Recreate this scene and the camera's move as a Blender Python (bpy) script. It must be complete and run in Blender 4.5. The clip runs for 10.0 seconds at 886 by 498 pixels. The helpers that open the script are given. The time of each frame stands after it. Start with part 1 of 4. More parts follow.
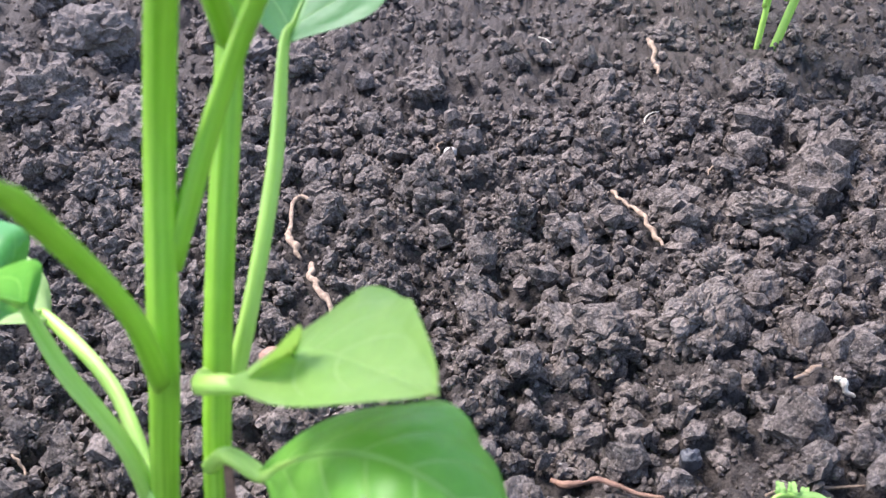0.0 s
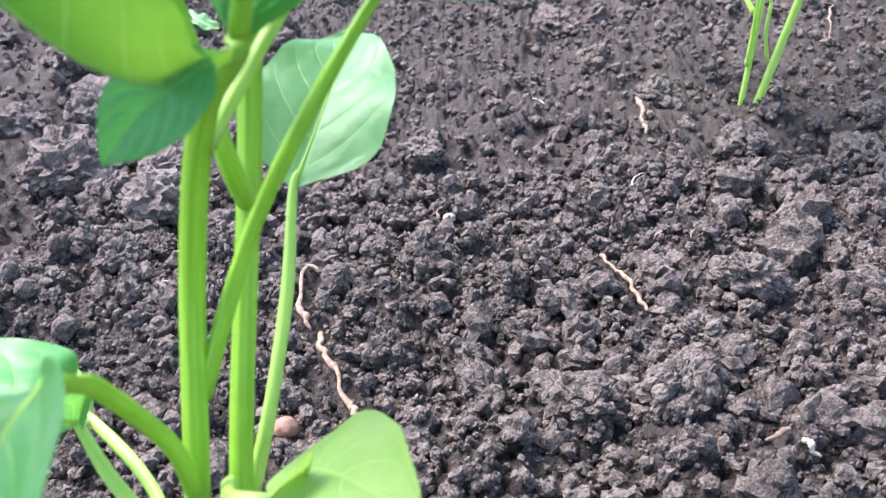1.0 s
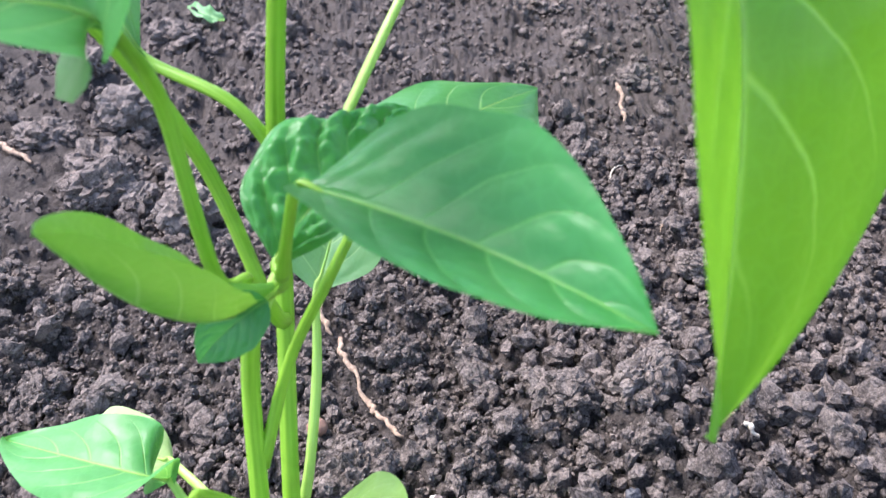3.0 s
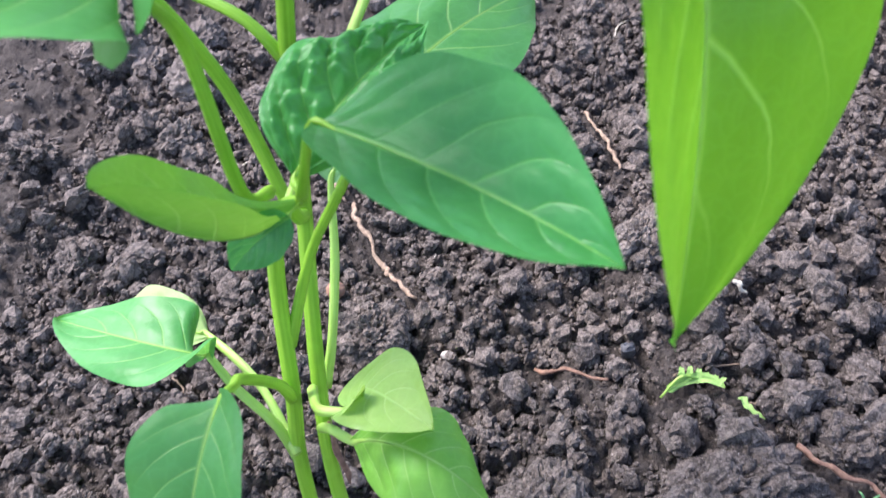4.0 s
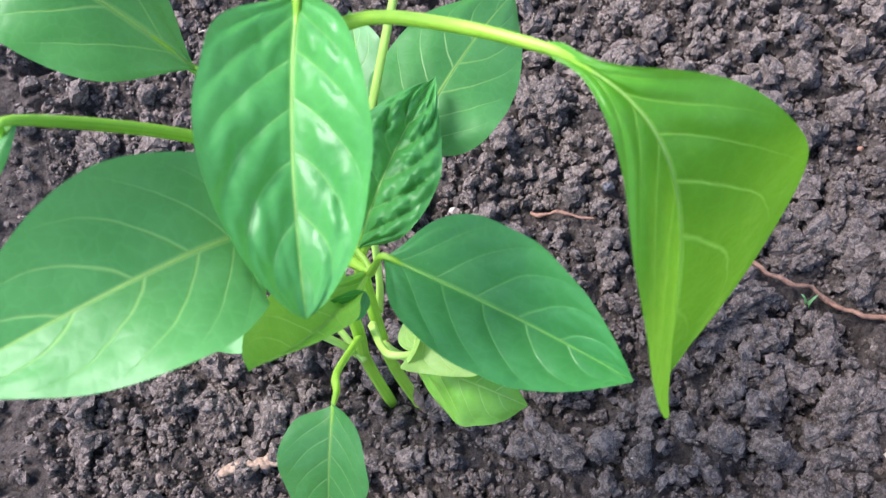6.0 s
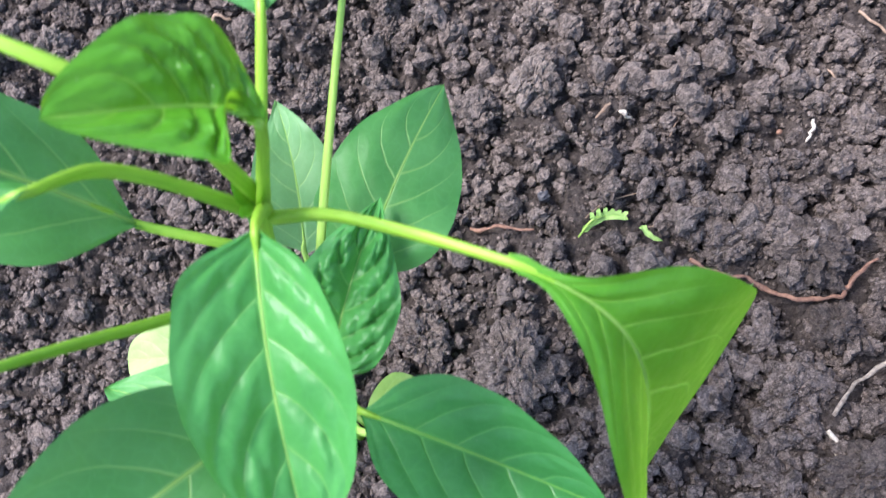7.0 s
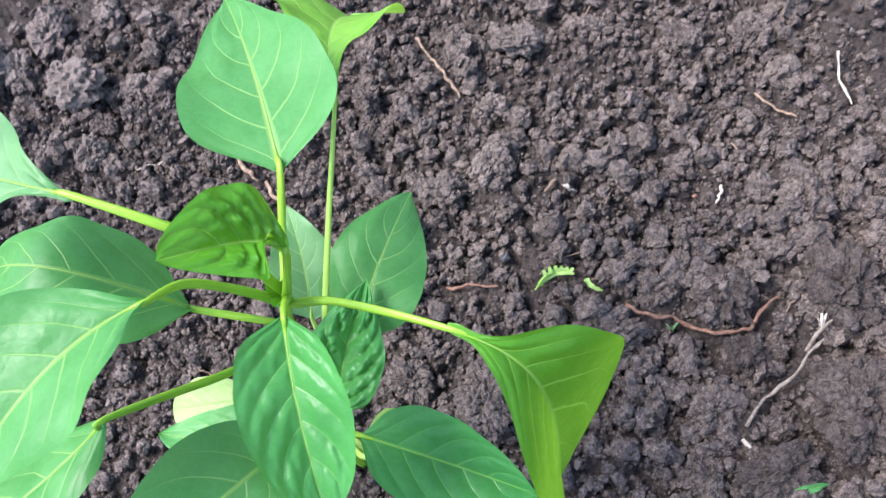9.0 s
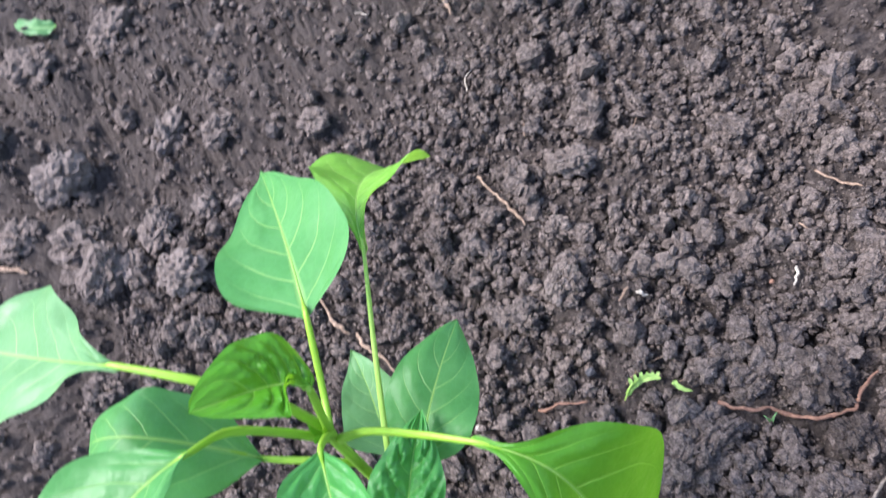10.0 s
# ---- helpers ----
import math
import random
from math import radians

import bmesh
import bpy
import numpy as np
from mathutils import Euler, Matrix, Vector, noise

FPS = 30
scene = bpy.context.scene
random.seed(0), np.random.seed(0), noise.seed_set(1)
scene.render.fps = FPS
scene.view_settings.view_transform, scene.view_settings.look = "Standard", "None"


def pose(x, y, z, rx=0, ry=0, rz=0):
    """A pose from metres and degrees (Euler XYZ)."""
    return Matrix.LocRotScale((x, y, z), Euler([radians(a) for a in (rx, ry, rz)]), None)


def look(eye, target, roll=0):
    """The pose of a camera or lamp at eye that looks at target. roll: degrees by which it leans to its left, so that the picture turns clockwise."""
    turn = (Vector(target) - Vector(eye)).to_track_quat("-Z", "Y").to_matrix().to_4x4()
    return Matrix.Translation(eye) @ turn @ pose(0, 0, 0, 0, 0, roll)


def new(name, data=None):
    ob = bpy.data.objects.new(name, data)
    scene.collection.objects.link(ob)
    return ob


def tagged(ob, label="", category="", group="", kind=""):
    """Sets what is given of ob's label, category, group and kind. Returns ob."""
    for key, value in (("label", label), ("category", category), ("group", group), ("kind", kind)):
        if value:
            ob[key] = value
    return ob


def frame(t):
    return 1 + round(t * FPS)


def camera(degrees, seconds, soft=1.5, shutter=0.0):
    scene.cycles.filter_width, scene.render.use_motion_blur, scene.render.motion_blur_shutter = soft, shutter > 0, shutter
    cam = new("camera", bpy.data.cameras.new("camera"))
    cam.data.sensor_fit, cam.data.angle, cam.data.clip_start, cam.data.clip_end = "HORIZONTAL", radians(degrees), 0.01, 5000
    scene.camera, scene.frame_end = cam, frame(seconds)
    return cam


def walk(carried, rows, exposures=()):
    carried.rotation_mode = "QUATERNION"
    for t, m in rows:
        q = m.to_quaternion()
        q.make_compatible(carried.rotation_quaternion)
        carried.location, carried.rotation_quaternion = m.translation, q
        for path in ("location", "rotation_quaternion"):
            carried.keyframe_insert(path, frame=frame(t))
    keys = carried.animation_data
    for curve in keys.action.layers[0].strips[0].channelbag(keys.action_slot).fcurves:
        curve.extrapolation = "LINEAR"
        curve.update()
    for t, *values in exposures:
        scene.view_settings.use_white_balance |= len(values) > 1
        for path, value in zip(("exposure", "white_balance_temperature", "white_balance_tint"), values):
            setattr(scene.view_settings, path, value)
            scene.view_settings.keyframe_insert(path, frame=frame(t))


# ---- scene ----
cam = camera(51.7, 10.0, soft=1.25, shutter=0.3)
cam.data.dof.use_dof, cam.data.dof.focus_distance, cam.data.dof.aperture_fstop = True, 0.42, 27.0
KELVIN, TINT = 6290, 20.5
PATH = [
    (0, (0.061, 0.042, 0.224), (-0.01, 1.751, -0.813), -2.3),
    (0.5, (0.063, 0.031, 0.242), (-0.017, 1.753, -0.772), -2.9),
    (1, (0.068, 0.026, 0.259), (-0.022, 1.76, -0.732), -3.8),
    (1.5, (0.075, 0.019, 0.279), (-0.042, 1.761, -0.697), -5.1),
    (2, (0.079, 0.012, 0.29), (-0.046, 1.752, -0.688), -6.0),
    (3.3, (0.086, -0.009, 0.345), (-0.059, 1.572, -0.871), -8.4),
    (3.5, (0.089, -0.01, 0.346), (-0.083, 1.528, -0.921), -9.5),
    (4, (0.088, -0.012, 0.367), (-0.098, 1.392, -1.045), -10.7),
    (4.5, (0.092, -0.004, 0.403), (-0.116, 1.216, -1.168), -15.0),
    (5, (0.099, 0.001, 0.438), (-0.09, 1.121, -1.208), -17.0),
    (6.3, (0.088, 0.061, 0.493), (-0.132, 0.76, -1.367), -30.2),
    (6.5, (0.088, 0.073, 0.496), (-0.12, 0.723, -1.384), -32.1),
    (6.6, (0.087, 0.08, 0.497), (-0.087, 0.701, -1.396), -30.6),
    (7, (0.098, 0.109, 0.515), (-0.02, 0.669, -1.401), -30.1),
    (7.5, (0.107, 0.128, 0.531), (-0.012, 0.664, -1.392), -32.4),
    (8, (0.108, 0.13, 0.56), (-0.016, 0.649, -1.368), -34.1),
    (8.5, (0.113, 0.118, 0.592), (-0.006, 0.638, -1.335), -33.7),
    (9, (0.121, 0.083, 0.625), (0.036, 0.722, -1.269), -28.9),
    (9.5, (0.138, 0.052, 0.63), (-0.071, 0.878, -1.18), -36.8),
    (10, (0.166, 0.049, 0.629), (-0.071, 1.062, -1.079), -42.9),
]
walk(cam, [(t, look(eye, target, roll)) for t, eye, target, roll in PATH], exposures=[(t, stops, KELVIN, TINT) for t, stops in ((0, 2.2), (0.5, 2.42), (1, 2.42), (2, 2.42), (3.5, 2.18), (5, 2.1), (6.5, 2.0), (8, 1.93), (9, 1.9), (10, 1.95))])

# ---- light ----
SUN_EL, SUN_AZ = 58.0, 302.0
world = bpy.data.worlds.new("world")
scene.world = world
world.use_nodes = True
wn = world.node_tree.nodes
sky = wn.new("ShaderNodeTexSky")
sky.sky_type, sky.sun_disc = "NISHITA", False
sky.sun_elevation, sky.sun_rotation = radians(SUN_EL), radians(SUN_AZ)
sky.dust_density, sky.ozone_density = 1.5, 1.0
wn["Background"].inputs["Strength"].default_value = 0.115
world.node_tree.links.new(sky.outputs["Color"], wn["Background"].inputs["Color"])
sun_data = bpy.data.lights.new("sun", "SUN")
sun_data.energy, sun_data.angle, sun_data.color = 2.3, radians(32), (1.0, 0.98, 0.95)
sun = new("sun", sun_data)
az, el = radians(SUN_AZ), radians(SUN_EL)
sun.matrix_world = look(Vector((math.sin(az) * math.cos(el), math.cos(az) * math.cos(el), math.sin(el))) * 5, (0, 0, 0))


# ---- materials ----
def mix_rgb(nt, fac, a, b, mode="MIX"):
    n = nt.nodes.new("ShaderNodeMix")
    n.data_type, n.blend_type = "RGBA", mode
    for value, socket in ((fac, n.inputs[0]), (a, n.inputs[6]), (b, n.inputs[7])):
        if isinstance(value, bpy.types.NodeSocket):
            nt.links.new(value, socket)
        elif isinstance(value, tuple):
            socket.default_value = (*value, 1.0)
        else:
            socket.default_value = value
    return n.outputs[2]


def ramp(nt, source, lo, hi, a=0.0, b=1.0):
    n = nt.nodes.new("ShaderNodeMapRange")
    n.inputs[1].default_value, n.inputs[2].default_value = lo, hi
    n.inputs[3].default_value, n.inputs[4].default_value = a, b
    nt.links.new(source, n.inputs[0])
    return n.outputs[0]


def noise_tex(nt, scale, detail=3.0, rough=0.55, coords=None):
    n = nt.nodes.new("ShaderNodeTexNoise")
    n.inputs["Scale"].default_value, n.inputs["Detail"].default_value, n.inputs["Roughness"].default_value = scale, detail, rough
    if coords is None:
        coords = nt.nodes.new("ShaderNodeTexCoord").outputs["Object"]
    nt.links.new(coords, n.inputs["Vector"])
    return n.outputs["Fac"]


def bump_node(nt, height, strength, distance, normal=None):
    n = nt.nodes.new("ShaderNodeBump")
    n.inputs["Strength"].default_value, n.inputs["Distance"].default_value = strength, distance
    nt.links.new(height, n.inputs["Height"])
    if normal is not None:
        nt.links.new(normal, n.inputs["Normal"])
    return n.outputs["Normal"]


def material(name, rough=0.6):
    m = bpy.data.materials.new(name)
    m.use_nodes = True
    p = m.node_tree.nodes["Principled BSDF"]
    p.inputs["Roughness"].default_value = rough
    return m, m.node_tree, p


def soil_material(name, wet_shade, dry=0.0):
    """Garden soil, darkened for damp clods and for painted gap shade; dry: how far dust pales it."""
    m, nt, p = material(name, 0.9 - 0.2 * wet_shade)
    p.inputs["Specular IOR Level"].default_value = 0.25
    isl = nt.nodes.new("ShaderNodeNewGeometry").outputs["Random Per Island"]
    big = ramp(nt, noise_tex(nt, 24, 3), 0.35, 0.65)
    mid = ramp(nt, noise_tex(nt, 300, 4, 0.7), 0.32, 0.68)
    fine = noise_tex(nt, 1500, 4, 0.7)
    cells, tints = [], []
    for scale in (330, 850):
        v = nt.nodes.new("ShaderNodeTexVoronoi")
        v.inputs["Scale"].default_value = scale
        warp = nt.nodes.new("ShaderNodeVectorMath")
        warp.operation = "MULTIPLY_ADD"
        shake = nt.nodes.new("ShaderNodeTexNoise")
        shake.inputs["Scale"].default_value, shake.inputs["Detail"].default_value = 2.2 * scale, 2
        where = nt.nodes.new("ShaderNodeTexCoord").outputs["Object"]
        nt.links.new(where, shake.inputs["Vector"])
        nt.links.new(shake.outputs["Color"], warp.inputs[0])
        warp.inputs[1].default_value = (0.7 / scale,) * 3
        nt.links.new(where, warp.inputs[2])
        nt.links.new(warp.outputs[0], v.inputs["Vector"])
        cells.append(v.outputs["Distance"])
        split = nt.nodes.new("ShaderNodeSeparateColor")
        nt.links.new(v.outputs["Color"], split.inputs[0])
        tints.append(split.outputs[0])
    grain = ramp(nt, noise_tex(nt, 1100, 4, 0.75), 0.34, 0.66)
    col = mix_rgb(nt, big, (0.043, 0.034, 0.029), (0.075, 0.060, 0.049))
    col = mix_rgb(nt, ramp(nt, mid, 0, 1, 0.0, 0.7), col, (0.145, 0.117, 0.100))
    col = mix_rgb(nt, ramp(nt, isl, 0.45, 1.0, 0.0, 0.5), col, (0.200, 0.166, 0.145))
    col = mix_rgb(nt, ramp(nt, isl, 0.0, 0.35, 0.45, 0.0), col, (0.027, 0.023, 0.020))
    for tint in tints:
        col = mix_rgb(nt, ramp(nt, tint, 0.55, 1.0, 0.0, 0.45), col, (0.255, 0.212, 0.183))
        col = mix_rgb(nt, ramp(nt, tint, 0.0, 0.4, 0.5, 0.0), col, (0.025, 0.021, 0.019))
    col = mix_rgb(nt, ramp(nt, grain, 0.0, 0.45, 0.6, 0.0), col, (0.019, 0.015, 0.014))
    col = mix_rgb(nt, ramp(nt, grain, 0.65, 1.0, 0.0, 0.45), col, (0.281, 0.234, 0.200))
    speck = ramp(nt, noise_tex(nt, 620, 1, 0.5), 0.735, 0.77)
    col = mix_rgb(nt, ramp(nt, speck, 0, 1, 0.0, 0.55), col, (0.45, 0.42, 0.38))
    col = mix_rgb(nt, dry, col, (0.27, 0.23, 0.2))
    # even darkening: damp on clods, painted shade on the ground sheet
    col = mix_rgb(nt, wet_shade, col, (0.02, 0.016, 0.014))
    nt.links.new(col, p.inputs["Base Color"])
    n = bump_node(nt, noise_tex(nt, 260, 5, 0.7), 1.0, 0.0011)
    n = bump_node(nt, cells[0], 1.0, -0.0008, n)
    n = bump_node(nt, cells[1], 1.0, -0.0005, n)
    n = bump_node(nt, fine, 1.0, 0.0004, n)
    nt.links.new(n, p.inputs["Normal"])
    return m


def node_math(nt, op, a, b=None, c=None):
    n = nt.nodes.new("ShaderNodeMath")
    n.operation = op
    for k, v in enumerate((a, b, c)):
        if v is None:
            continue
        if isinstance(v, (int, float)):
            n.inputs[k].default_value = v
        else:
            nt.links.new(v, n.inputs[k])
    return n.outputs[0]


VEIN_STEP = 0.165


def vein_mask(nt, coords):
    """Pale side veins and midrib, from the blade's own coordinates (along, across)."""
    sep = nt.nodes.new("ShaderNodeSeparateXYZ")
    nt.links.new(nt.nodes.new("ShaderNodeUVMap").outputs["UV"], sep.inputs[0])
    u, v = sep.outputs["X"], sep.outputs["Y"]
    f = node_math(nt, "ABSOLUTE", v)
    run = node_math(nt, "MULTIPLY", f, node_math(nt, "MULTIPLY_ADD", f, 0.15, 0.20))
    start = node_math(nt, "MULTIPLY_ADD", node_math(nt, "GREATER_THAN", v, 0.0), 0.03, 0.04)
    wobble = node_math(nt, "MULTIPLY_ADD", noise_tex(nt, 70, 2, 0.5, coords), 0.036, -0.018)
    ph = node_math(nt, "ADD", node_math(nt, "SUBTRACT", node_math(nt, "SUBTRACT", u, run), start), wobble)
    ph = node_math(nt, "DIVIDE", ph, VEIN_STEP)
    gap = node_math(nt, "PINGPONG", ph, 0.5)
    wide = node_math(nt, "MULTIPLY_ADD", f, -0.035, 0.06)
    side = node_math(nt, "SUBTRACT", 1.0, node_math(nt, "DIVIDE", gap, wide))
    side = node_math(nt, "MAXIMUM", side, 0.0)
    fade = ramp(nt, f, 0.55, 0.95, 1.0, 0.0)
    far = ramp(nt, u, 0.8, 0.97, 1.0, 0.0)
    near = ramp(nt, ph, -0.12, -0.08, 0.0, 1.0)
    side = node_math(nt, "MULTIPLY", node_math(nt, "MULTIPLY", side, fade), node_math(nt, "MULTIPLY", far, near))
    bulk = node_math(nt, "MULTIPLY", u, node_math(nt, "SUBTRACT", 1.02, u))
    bulk = node_math(nt, "MULTIPLY", f, node_math(nt, "POWER", node_math(nt, "MAXIMUM", node_math(nt, "MULTIPLY", bulk, 4.0), 0.001), 0.7))
    rib_wide = node_math(nt, "MULTIPLY_ADD", u, -0.045, 0.065)
    rib = node_math(nt, "MAXIMUM", node_math(nt, "SUBTRACT", 1.0, node_math(nt, "DIVIDE", bulk, rib_wide)), 0.0)
    return node_math(nt, "MINIMUM", node_math(nt, "MAXIMUM", node_math(nt, "MULTIPLY", side, 1.1), node_math(nt, "MULTIPLY", rib, 1.6)), 1.0)


def leaf_material(name, dark, light, through_colour, share, rough, vein=(0.3, 0.52, 0.14), strength=0.75, quilt=0.1, gloss=0.33):
    m, nt, p = material(name, rough)
    p.inputs["Specular IOR Level"].default_value = gloss
    coords = nt.nodes.new("ShaderNodeTexCoord").outputs["Object"]
    veins = vein_mask(nt, coords)
    col = mix_rgb(nt, ramp(nt, noise_tex(nt, 55, 3, 0.6, coords), 0.3, 0.7), dark, light)
    net = nt.nodes.new("ShaderNodeTexVoronoi")
    net.feature, net.inputs["Scale"].default_value = "DISTANCE_TO_EDGE", 230
    warp = nt.nodes.new("ShaderNodeVectorMath")
    warp.operation = "MULTIPLY_ADD"
    warp_noise = nt.nodes.new("ShaderNodeTexNoise")
    warp_noise.inputs["Scale"].default_value = 160
    nt.links.new(coords, warp_noise.inputs["Vector"])
    nt.links.new(warp_noise.outputs["Color"], warp.inputs[0])
    warp.inputs[1].default_value = (0.004, 0.004, 0.004)
    nt.links.new(coords, warp.inputs[2])
    nt.links.new(warp.outputs[0], net.inputs["Vector"])
    web = ramp(nt, net.outputs["Distance"], 0.0, 0.1, 0.12, 0.0)
    col = mix_rgb(nt, web, col, tuple(min(1, 1.4 * c + 0.02) for c in light))
    col = mix_rgb(nt, node_math(nt, "MULTIPLY", veins, strength), col, vein)
    spots = ramp(nt, noise_tex(nt, 900, 2, 0.5, coords), 0.74, 0.78, 0.0, 0.25)
    col = mix_rgb(nt, spots, col, (0.45, 0.5, 0.35))
    nt.links.new(col, p.inputs["Base Color"])
    rg = ramp(nt, noise_tex(nt, 240, 3, 0.6, coords), 0.3, 0.7, rough - 0.05, rough + 0.08)
    nt.links.new(rg, p.inputs["Roughness"])
    cells = nt.nodes.new("ShaderNodeTexVoronoi")
    cells.feature, cells.inputs["Scale"].default_value = "SMOOTH_F1", 125
    nt.links.new(warp.outputs[0], cells.inputs["Vector"])
    n = bump_node(nt, cells.outputs["Distance"], quilt, -0.0035)
    n = bump_node(nt, net.outputs["Distance"], 0.3, 0.0006, n)
    n = bump_node(nt, veins, 0.4, -0.0005, n)
    n = bump_node(nt, noise_tex(nt, 1400, 2, 0.5, coords), 0.1, 0.0003, n)
    nt.links.new(n, p.inputs["Normal"])
    tr = nt.nodes.new("ShaderNodeBsdfTranslucent")
    shine = mix_rgb(nt, node_math(nt, "MULTIPLY", veins, strength), through_colour, tuple(min(1, 1.15 * c + 0.05) for c in through_colour))
    shine = mix_rgb(nt, web, shine, tuple(min(1, 1.2 * c + 0.03) for c in through_colour))
    nt.links.new(shine, tr.inputs["Color"])
    mx = nt.nodes.new("ShaderNodeMixShader")
    mx.inputs[0].default_value = share
    nt.links.new(p.outputs[0], mx.inputs[1])
    nt.links.new(tr.outputs[0], mx.inputs[2])
    nt.links.new(mx.outputs[0], nt.nodes["Material Output"].inputs["Surface"])
    return m


def stalk_material(name, a, b, share=0.25):
    m, nt, p = material(name, 0.42)
    p.inputs["Subsurface Weight"].default_value = 0.0
    uv = nt.nodes.new("ShaderNodeUVMap").outputs["UV"]
    mp = nt.nodes.new("ShaderNodeMapping")
    mp.inputs["Scale"].default_value = (9, 0.6, 1)
    nt.links.new(uv, mp.inputs["Vector"])
    streak = noise_tex(nt, 1.0, 3, 0.6, mp.outputs["Vector"])
    col = mix_rgb(nt, ramp(nt, streak, 0.38, 0.62), a, b)
    col = mix_rgb(nt, ramp(nt, noise_tex(nt, 120, 2), 0.55, 0.75, 0, 0.35), col, tuple(1.25 * c for c in b))
    nt.links.new(col, p.inputs["Base Color"])
    nt.links.new(bump_node(nt, streak, 0.25, 0.0006), p.inputs["Normal"])
    tr = nt.nodes.new("ShaderNodeBsdfTranslucent")
    tr.inputs["Color"].default_value = (*(min(1, 1.3 * c) for c in b), 1)
    mx = nt.nodes.new("ShaderNodeMixShader")
    mx.inputs[0].default_value = share
    nt.links.new(p.outputs[0], mx.inputs[1])
    nt.links.new(tr.outputs[0], mx.inputs[2])
    nt.links.new(mx.outputs[0], nt.nodes["Material Output"].inputs["Surface"])
    return m


def plain_material(name, a, b, scale=200, rough=0.8, depth=0.0006):
    m, nt, p = material(name, rough)
    t = noise_tex(nt, scale, 4, 0.65)
    nt.links.new(mix_rgb(nt, ramp(nt, t, 0.35, 0.65), a, b), p.inputs["Base Color"])
    nt.links.new(bump_node(nt, noise_tex(nt, scale * 4, 3, 0.6), 0.6, depth), p.inputs["Normal"])
    return m


SOIL = soil_material("soil", 0.0)
# soil colour darkened to stand in for shade in the gaps between crumbs
SOIL_GAP_SHADE = soil_material("gap_shade_soil", 0.72)
SOIL_DAMP = soil_material("damp_soil", 0.5)
SOIL_DRY = soil_material("dry_soil", 0.0, 0.25)
LEAF_DARK = leaf_material("leaf_dark", (0.031, 0.190, 0.046), (0.054, 0.259, 0.067), (0.12, 0.45, 0.08), 0.3, 0.36, (0.13, 0.4, 0.09), 0.55, 0.1, 0.36)
LEAF_MID = leaf_material("leaf_mid", (0.050, 0.233, 0.055), (0.086, 0.298, 0.086), (0.19, 0.5, 0.075), 0.33, 0.4, (0.3, 0.53, 0.15), 0.62, 0.12)
LEAF_RICH = leaf_material("leaf_rich", (0.044, 0.236, 0.052), (0.071, 0.307, 0.078), (0.16, 0.5, 0.06), 0.33, 0.36, (0.17, 0.44, 0.1), 0.6, 0.1, 0.38)
LEAF_PALE = leaf_material("leaf_pale", (0.099, 0.277, 0.099), (0.149, 0.332, 0.139), (0.24, 0.5, 0.13), 0.33, 0.42, (0.33, 0.55, 0.2), 0.7, 0.14)
LEAF_FRESH = leaf_material("leaf_fresh", (0.13, 0.38, 0.04), (0.2, 0.46, 0.07), (0.3, 0.6, 0.05), 0.33, 0.36, (0.36, 0.58, 0.16), 0.7, 0.18)
LEAF_YELLOW = leaf_material("leaf_yellow", (0.23, 0.42, 0.09), (0.32, 0.5, 0.13), (0.4, 0.6, 0.1), 0.35, 0.42, (0.5, 0.65, 0.25), 0.55, 0.25)
LEAF_WILT = leaf_material("leaf_wilting", (0.25, 0.41, 0.14), (0.36, 0.48, 0.2), (0.4, 0.6, 0.12), 0.33, 0.5, (0.45, 0.55, 0.28), 0.5, 0.2, 0.35)
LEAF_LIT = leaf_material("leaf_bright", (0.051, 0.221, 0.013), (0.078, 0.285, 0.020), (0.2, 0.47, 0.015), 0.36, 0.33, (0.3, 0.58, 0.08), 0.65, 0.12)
VEIN = stalk_material("vein", (0.26, 0.48, 0.1), (0.34, 0.56, 0.14), 0.45)
VEIN_DARK = stalk_material("vein_dark", (0.12, 0.36, 0.05), (0.19, 0.44, 0.08))
STALK = stalk_material("stalk", (0.2, 0.43, 0.025), (0.34, 0.58, 0.06))
STALK_PALE = stalk_material("stalk_pale", (0.32, 0.54, 0.09), (0.44, 0.64, 0.15))
ROOT = plain_material("dry_root", (0.13, 0.085, 0.055), (0.33, 0.235, 0.16), 350)
ROOT_RED = plain_material("reddish_root", (0.12, 0.06, 0.04), (0.25, 0.14, 0.09), 350)
ROOT_GREY = plain_material("weathered_root", (0.12, 0.098, 0.075), (0.29, 0.25, 0.195), 350)
STRAW = plain_material("bleached_straw", (0.33, 0.28, 0.21), (0.58, 0.53, 0.43), 500)
STONE_PALE = plain_material("pale_stone", (0.26, 0.23, 0.2), (0.42, 0.38, 0.33), 300, 0.7)
STONE_BROWN = plain_material("brown_stone", (0.16, 0.08, 0.05), (0.3, 0.17, 0.11), 200, 0.6)
COAL = plain_material("charcoal", (0.02, 0.02, 0.022), (0.07, 0.07, 0.075), 400, 0.45)
SCRAP = leaf_material("leaf_scrap", (0.22, 0.42, 0.09), (0.36, 0.55, 0.16), (0.3, 0.5, 0.1), 0.25, 0.55)


# ---- mesh helpers ----
def mesh_of(name, verts, faces, uvs=None, origin=(0, 0, 0)):
    me = bpy.data.meshes.new(name)
    o = Vector(origin)
    me.from_pydata([tuple(Vector(v) - o) for v in verts], [], faces)
    if uvs is not None:
        layer = me.uv_layers.new(name="UVMap")
        idx = np.empty(len(me.loops), dtype=np.int32)
        me.loops.foreach_get("vertex_index", idx)
        layer.data.foreach_set("uv", np.asarray(uvs, dtype=np.float32)[idx].ravel())
    me.polygons.foreach_set("use_smooth", [True] * len(me.polygons))
    me.update()
    return me


